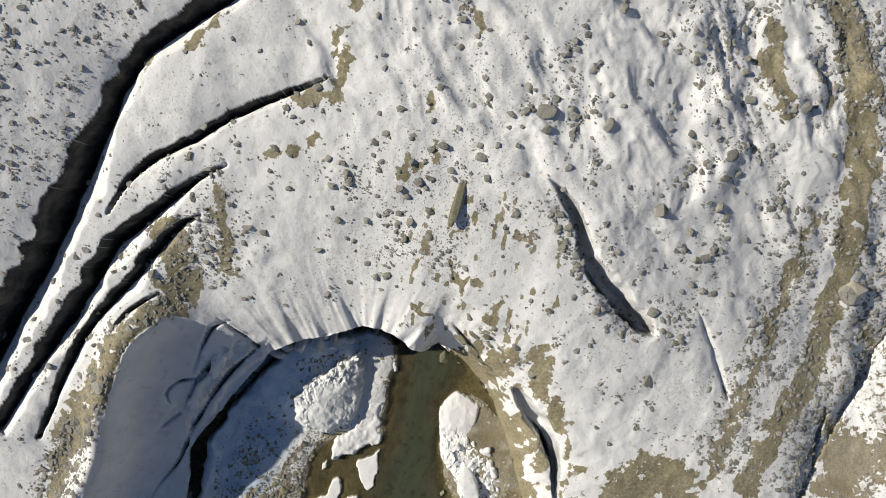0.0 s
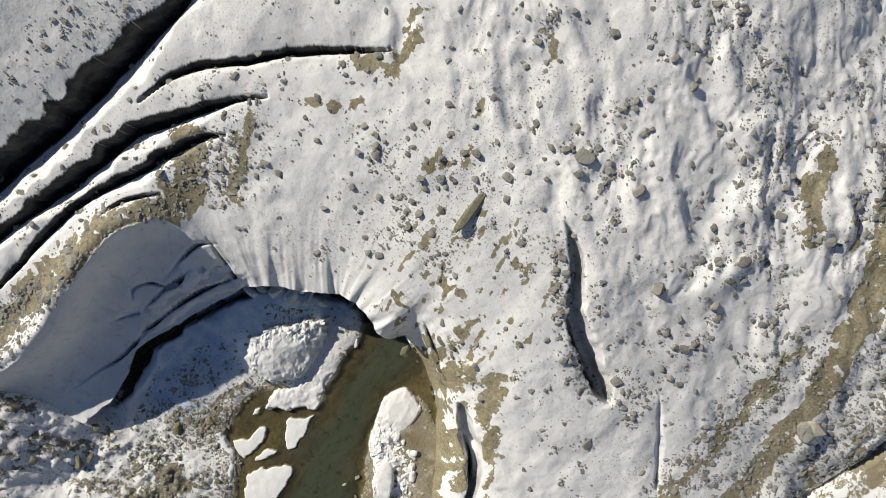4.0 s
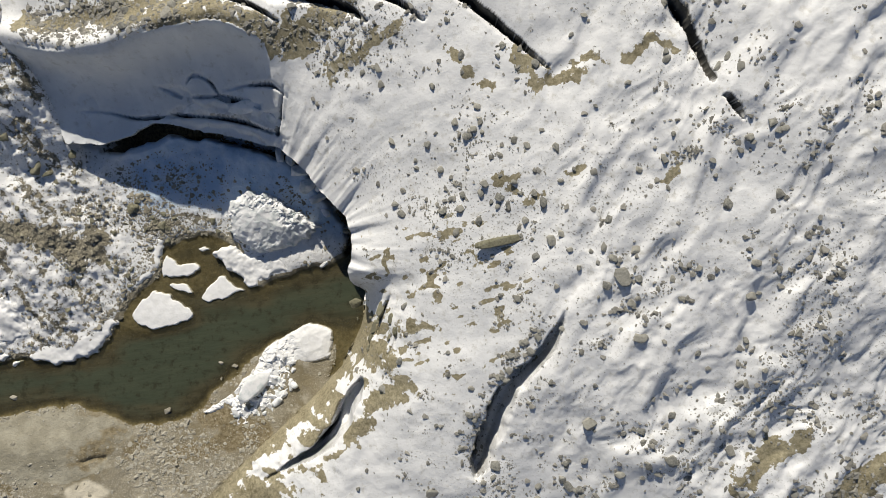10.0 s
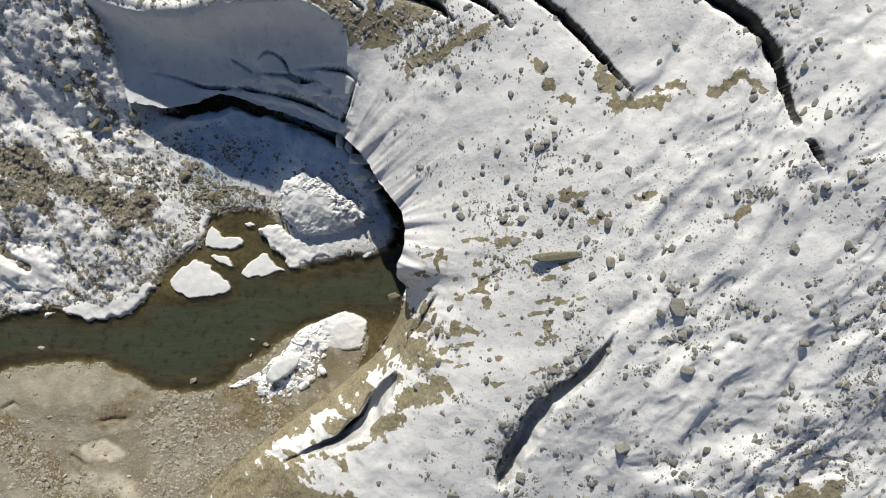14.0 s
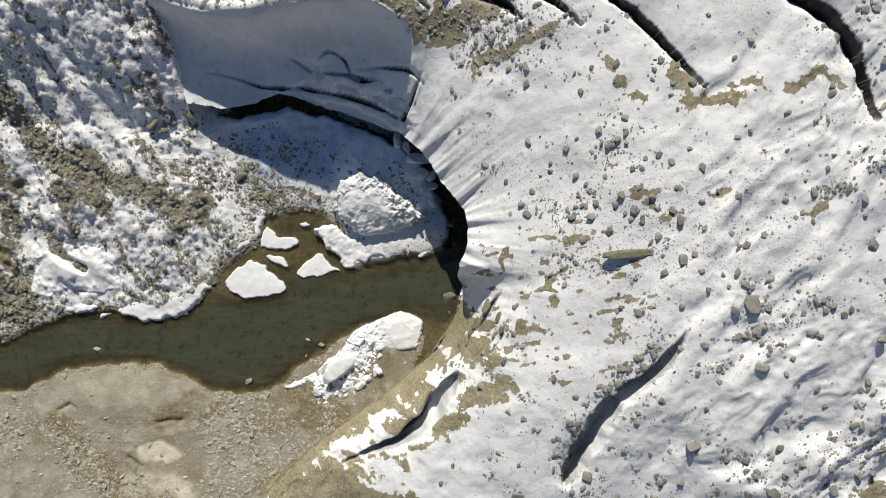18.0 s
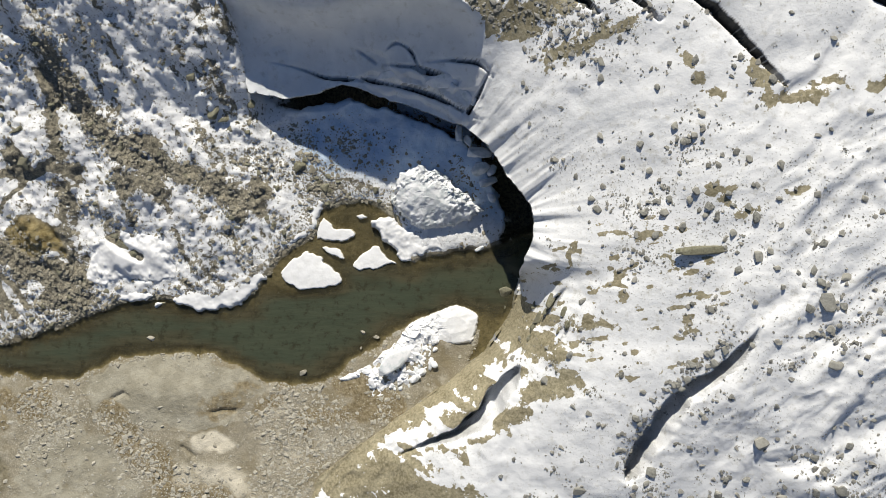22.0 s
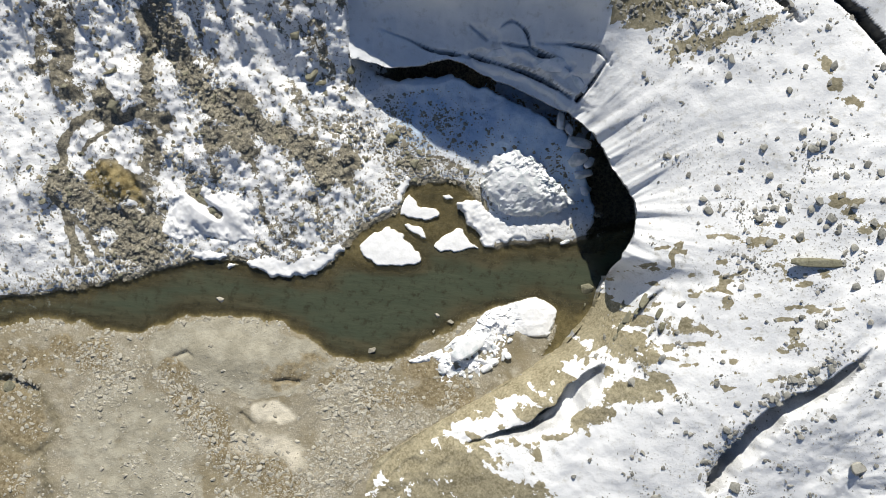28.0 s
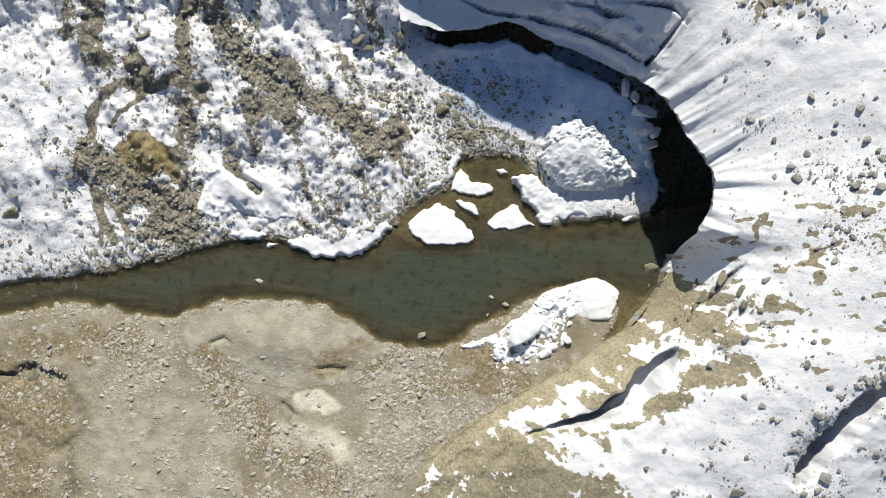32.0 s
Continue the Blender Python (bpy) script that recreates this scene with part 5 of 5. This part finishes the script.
SNOW_ISLANDS = [
    ([(-33.7, -3.9), (-32.1, -2.1), (-30.1, -1.4), (-27.4, -3.3), (-26.2, -4.6), (-27.9, -5.7), (-31.2, -5.8), (-33, -5)], 0.24),
    ([(-29.4, 0.3), (-28.8, 2.5), (-28.2, 2.3), (-27.3, 1.3), (-26.2, 1.5), (-24.9, 1.1), (-25.6, 0.1), (-27.6, -0.2)], 0.22),
    ([(-28.8, -1), (-27.1, -0.8), (-26, -2), (-26.7, -2.4)], 0.12),
    ([(-25.3, -3), (-23.5, -1.1), (-22.1, -0.6), (-21.4, -1.7), (-20, -2.6), (-20.7, -2.9), (-24, -3.6)], 0.24),
    ([(-24.8, 3), (-24.1, 3.2), (-23.6, 2.7), (-24.4, 2.5)], 0.16),
]
for k, (ring, high) in enumerate(SNOW_ISLANDS):
    lie = lambda x, y, d, high=high: 0.5 * high + 0.05 * fbm(x, y, 2.2, 3, 210) + 0.04 * np.minimum(d, 1.5)
    tagged(new("snow_island", patch_mesh("snow_island", ring, lie, SNOW, 0.11, 0.3, 200 + 9 * k, 0.14)), "flat white snow island standing in shallow brown water", "snow patch", "snow islands in the river")
for ring, lie, words in (
        ([(-23.2, 1.9), (-21.9, 2.9), (-20, 2.4), (-18.4, 1.4), (-16.6, 0.4), (-15.6, 0.8), (-14.4, -0.8), (-16.6, -1.5), (-19.3, -2.6), (-20.5, -0.9)], lambda x, y, d: 0.3 + 0.12 * np.clip(y + 2, 0, 6) + 0.22 * fbm(x, y, 1.1, 4, 261, 0.6), "lumpy white snow bank sloping from the ice heap to the water"),
        ([(-33.9, 0.4), (-33.4, 3), (-31, 5.1), (-28.7, 4.3), (-29.5, 1.6), (-32.1, -0.5)], lambda x, y, d: ground_z(x, y) * 0.4 + 0.32 + 0.16 * fbm(x, y, 1.3, 4, 265), "smooth white snow bank beside the shallow pool"),
        ([(-46.2, -7.7), (-45, -5.9), (-42.9, -5.2), (-40.9, -4.1), (-37.2, -3.8), (-35.3, -4.4), (-37.8, -7.5), (-42.4, -8.5)], lambda x, y, d: 0.36 + 0.10 * np.minimum(d, 2) + 0.14 * fbm(x, y, 1.5, 4, 262), "long low snow bank on the river's edge"),
        ([(-56, -4.6), (-55.1, -1.8), (-53.4, 0.3), (-51.2, 0.6), (-47.3, 0), (-45.8, -2.4), (-45.6, -4.6), (-49, -5.2), (-51, -4.9), (-54, -5.6)],
         lambda x, y, d: ground_z(x, y) + 0.12 + step(0, 2.2, d) * np.clip(0.4 - ground_z(x, y) + 0.24 * np.clip(y + 6, 0, 8) + 0.55 * np.exp(-((x + 52.6 + 0.5 * (y + 1)) / 1.5) ** 2) + 0.3 * np.exp(-((x + 48.4 + 0.7 * (y + 1)) / 1.1) ** 2) + 0.12 * fbm(x, y, 1.6, 3, 263), -0.05, 0.8) - 0.7 * band(x, y, [(-52.6, -0.1), (-51.6, -1.2), (-49.8, -2.2)], 0.3, 0.5), "smooth fan of snow at the foot of the debris slope"),
        ([(-48.8, -7.9), (-48.2, -7.3), (-47.2, -7.5), (-47.6, -8.2)], lambda x, y, d: 0.3 + 0 * x, "small lump of snow at the water's edge"),
        ([(-53.4, -7.0), (-51, -6.2), (-48.6, -6.3), (-48.8, -7.1), (-51.5, -7.4)], lambda x, y, d: 0.45 + 0.2 * fbm(x, y, 0.8, 3, 264), "low strip of snow under the snow cone")):
    tagged(new("snow_bank", patch_mesh("snow_bank", ring, lie, SNOW, 0.13, 0.5, 260 + len(words), 0.5)), words, "snow bank")


def heap_top(x, y, d):
    crown = 1.3 + 1.1 * (1 - np.exp(-d / 1.3)) + 0.22 * (y - 2)
    broken = np.clip(0.15 + 0.5 * fbm(x, y, 2.6, 2, 301) + 0.28 * (y + 0.55 * (x + 14) - 4.6), 0.05, 1)
    return crown + broken * (0.55 * facets(x, y, 0.75, 302) + 0.35 * facets(x, y, 0.33, 312) - 0.4) + 0.18 * fbm(x, y, 1.8, 3, 303)


heap = [(-19.8, 7.4), (-18.6, 8.4), (-17.2, 8.8), (-14.7, 7.9), (-12.6, 6.1), (-10, 3.9), (-10.4, 3.2), (-13, 2.1), (-16.9, 1.5), (-19.7, 3), (-20.4, 4.7)]
heap_thing = tagged(new("collapsed_ice", patch_mesh("collapsed_ice", heap, heap_top, ICE_BLOCK, 0.11, 0.5, 300, 0.3, False)), "heap of broken white ice collapsed at the cave mouth", "fallen ice")

ICE_SHAPES = [rock_mesh("ice_block", s + 60, ICE_BLOCK, 20, 0.6, 0.5) for s in range(8)]
for k, (x, y) in enumerate(curve([(-19.4, 6.8), (-18.2, 7.9), (-16.6, 8), (-14.4, 7.1), (-12.6, 5.6), (-10.9, 4)], 4)):
    x, y, r = x + chance.uniform(-0.5, 0.3), y + chance.uniform(-0.9, 0.2), chance.uniform(0.22, 0.5)
    far_in = np.array([max(-float(signed(np.array([x]), np.array([y]), curve(heap, 6, True))[0]), 0.0)])
    chunk = part("ice_chunk", chance.choice(ICE_SHAPES), heap_thing)
    chunk.matrix_basis = pose(x, y, float(heap_top(np.array([x]), np.array([y]), far_in)[0]) - 0.1 * r, chance.uniform(-25, 25), chance.uniform(-25, 25), chance.uniform(0, 360)) @ Matrix.Diagonal((1.2 * r, r, r, 1))
RUBBLE = [(-18.4, -10.0), (-15.6, -8.7), (-13.2, -7.9), (-11.2, -8.6), (-10.6, -9.5), (-11.2, -11.6), (-13.1, -12.2), (-15.4, -12.4), (-16.2, -14.6), (-18.1, -16.6), (-20.4, -17.2), (-22.7, -18.3), (-23.7, -16.4), (-26.3, -16), (-23.1, -14.5), (-20.2, -12.2)]


def rubble_top(x, y, d):
    broken = step(-13.5, -16.5, x)
    return 0.4 + 0.16 * np.minimum(d, 1.5) + (0.10 + 0.22 * broken) * fbm(x, y, 1.5, 3, 321) + broken * (0.4 * facets(x, y, 1.0, 322) + 0.16 * facets(x, y, 0.45, 323) - 0.25)


tagged(new("snow_bank", patch_mesh("snow_bank", [(-18.4 + 1.06 * (a + 18.4), -13 + 1.1 * (b + 13)) for a, b in RUBBLE], rubble_top, SNOW, 0.11, 0.28, 320, 0.4, False)), "ragged white snow and ice rubble on the river bank", "snow bank")
pile = curve([(-23.5, -17.8), (-22, -15.6), (-17.6, -12.4), (-15.4, -11.4), (-14.6, -12.6), (-16.2, -15.2), (-18.8, -17.4)], 6, True)
made = 0
while made < 34:
    x, y = chance.uniform(-26, -11), chance.uniform(-18.5, -8)
    if inside(np.array([x]), np.array([y]), pile)[0]:
        r = chance.choice((0.25, 0.3, 0.4, 0.5, 0.65))
        ob = new("ice_block", chance.choice(ICE_SHAPES))
        ob.matrix_basis = pose(x, y, 0.5 + 0.2 * r, chance.uniform(-20, 20), chance.uniform(-20, 20), chance.uniform(0, 360)) @ Matrix.Diagonal((r * chance.uniform(0.9, 1.5), r, r, 1))
        tagged(ob, "broken white ice block in the rubble on the bank", "ice block", "fallen ice blocks")
        made += 1
slab = new("ice_block", rock_mesh("ice_block", 77, ICE_BLOCK, 22, 0.6, 0.95))
slab.matrix_basis = pose(-20.1, -14.1, 0.95, 14, 10, 57) @ Matrix.Diagonal((2.2, 1.8, 1.15, 1))
tagged(slab, "large tilted slab of grey-white ice on the rubble", "ice block", "fallen ice blocks")
slab = new("rock_slab", rock_mesh("rock_slab", 81, DARK_ROCK, 44, 0.7, 0.75))
slab.matrix_basis = pose(9.9, -0.75, surface(9.9, -0.75) + 0.08, 0, -6, 3) @ Matrix.Diagonal((3.1, 0.6, 0.34, 1))
tagged(slab, "long narrow slab of dark olive rock lying on snow", "rock slab")
for x, y, length, turn in ((-4.9, -9.3, 0.9, 62), (-4.3, -8.1, 1.1, 66), (-3.7, -7.3, 0.8, 58), (-3.3, -6.2, 1.2, 64), (-2.5, -5.4, 0.9, 60), (-4.6, -6.9, 0.7, 70), (-2.2, -7.1, 0.8, 64), (-1.9, -8.4, 1.0, 68), (-2.7, -9.2, 0.7, 60), (-5.3, -10.3, 0.6, 55)):
    shard = new("rock_shard", rock_mesh("rock_shard", int(400 + 10 * length + turn), DARK_ROCK, 16, 0.5, 0.9))
    shard.matrix_basis = pose(x, y, surface(x, y) + 0.05, chance.uniform(-15, 15), chance.uniform(-12, 12), turn) @ Matrix.Diagonal((0.7 * length, 0.42 * length, 0.45 * length, 1))
    tagged(shard, "long shard of olive rock wedged in the broken ice margin", "rock", "rock shards on the ice margin")
small = new("ice_block", ICE_SHAPES[2])
small.matrix_basis = pose(-10.2, -0.8, 0.1, 0, 0, 30) @ Matrix.Diagonal((0.6, 0.45, 0.45, 1))
tagged(small, "small white ice block at the cave mouth's waterline", "ice block", "fallen ice blocks")

# broken sheets of ice on the face over the cave, and blocks under the arch
for x, y, length, width, turn, tilt in ((-14.4, 16.8, 2.6, 1.0, 8, 24), (-17.6, 18.4, 1.5, 0.9, -30, 30), (-20.2, 17.9, 1.7, 0.7, 18, 30), (-12.2, 15.2, 1.5, 0.6, -40, 24)):
    sheet = new("ice_slab", rock_mesh("ice_slab", int(900 + 10 * length), ICE_BLOCK, 18, 0.28, 0.5))
    sheet.matrix_basis = pose(x, y, surface(x, y) + 0.05, tilt, 0, turn) @ Matrix.Diagonal((length, width, 0.8, 1))
    tagged(sheet, "broken sheet of pale ice on the shaded ice face", "ice slab", "ice slabs over the cave")
for x, y, r in ((-10.6, 10.0, 1.0), (-10.3, 8.5, 1.0), (-9.5, 6.9, 0.8), (-9.1, 8.1, 0.6), (-9.0, 5.2, 0.6), (-12.9, 12.1, 0.7), (-11.8, 11.2, 0.6)):
    ob = new("ice_block", chance.choice(ICE_SHAPES))
    ob.matrix_basis = pose(x, y, surface(x, y) - 0.15 * r, chance.uniform(-15, 15), chance.uniform(-15, 15), chance.uniform(0, 360)) @ Matrix.Diagonal((r * 1.35, r * 1.15, r, 1))
    tagged(ob, "bluish ice block fallen under the cave arch", "ice block", "fallen ice blocks")
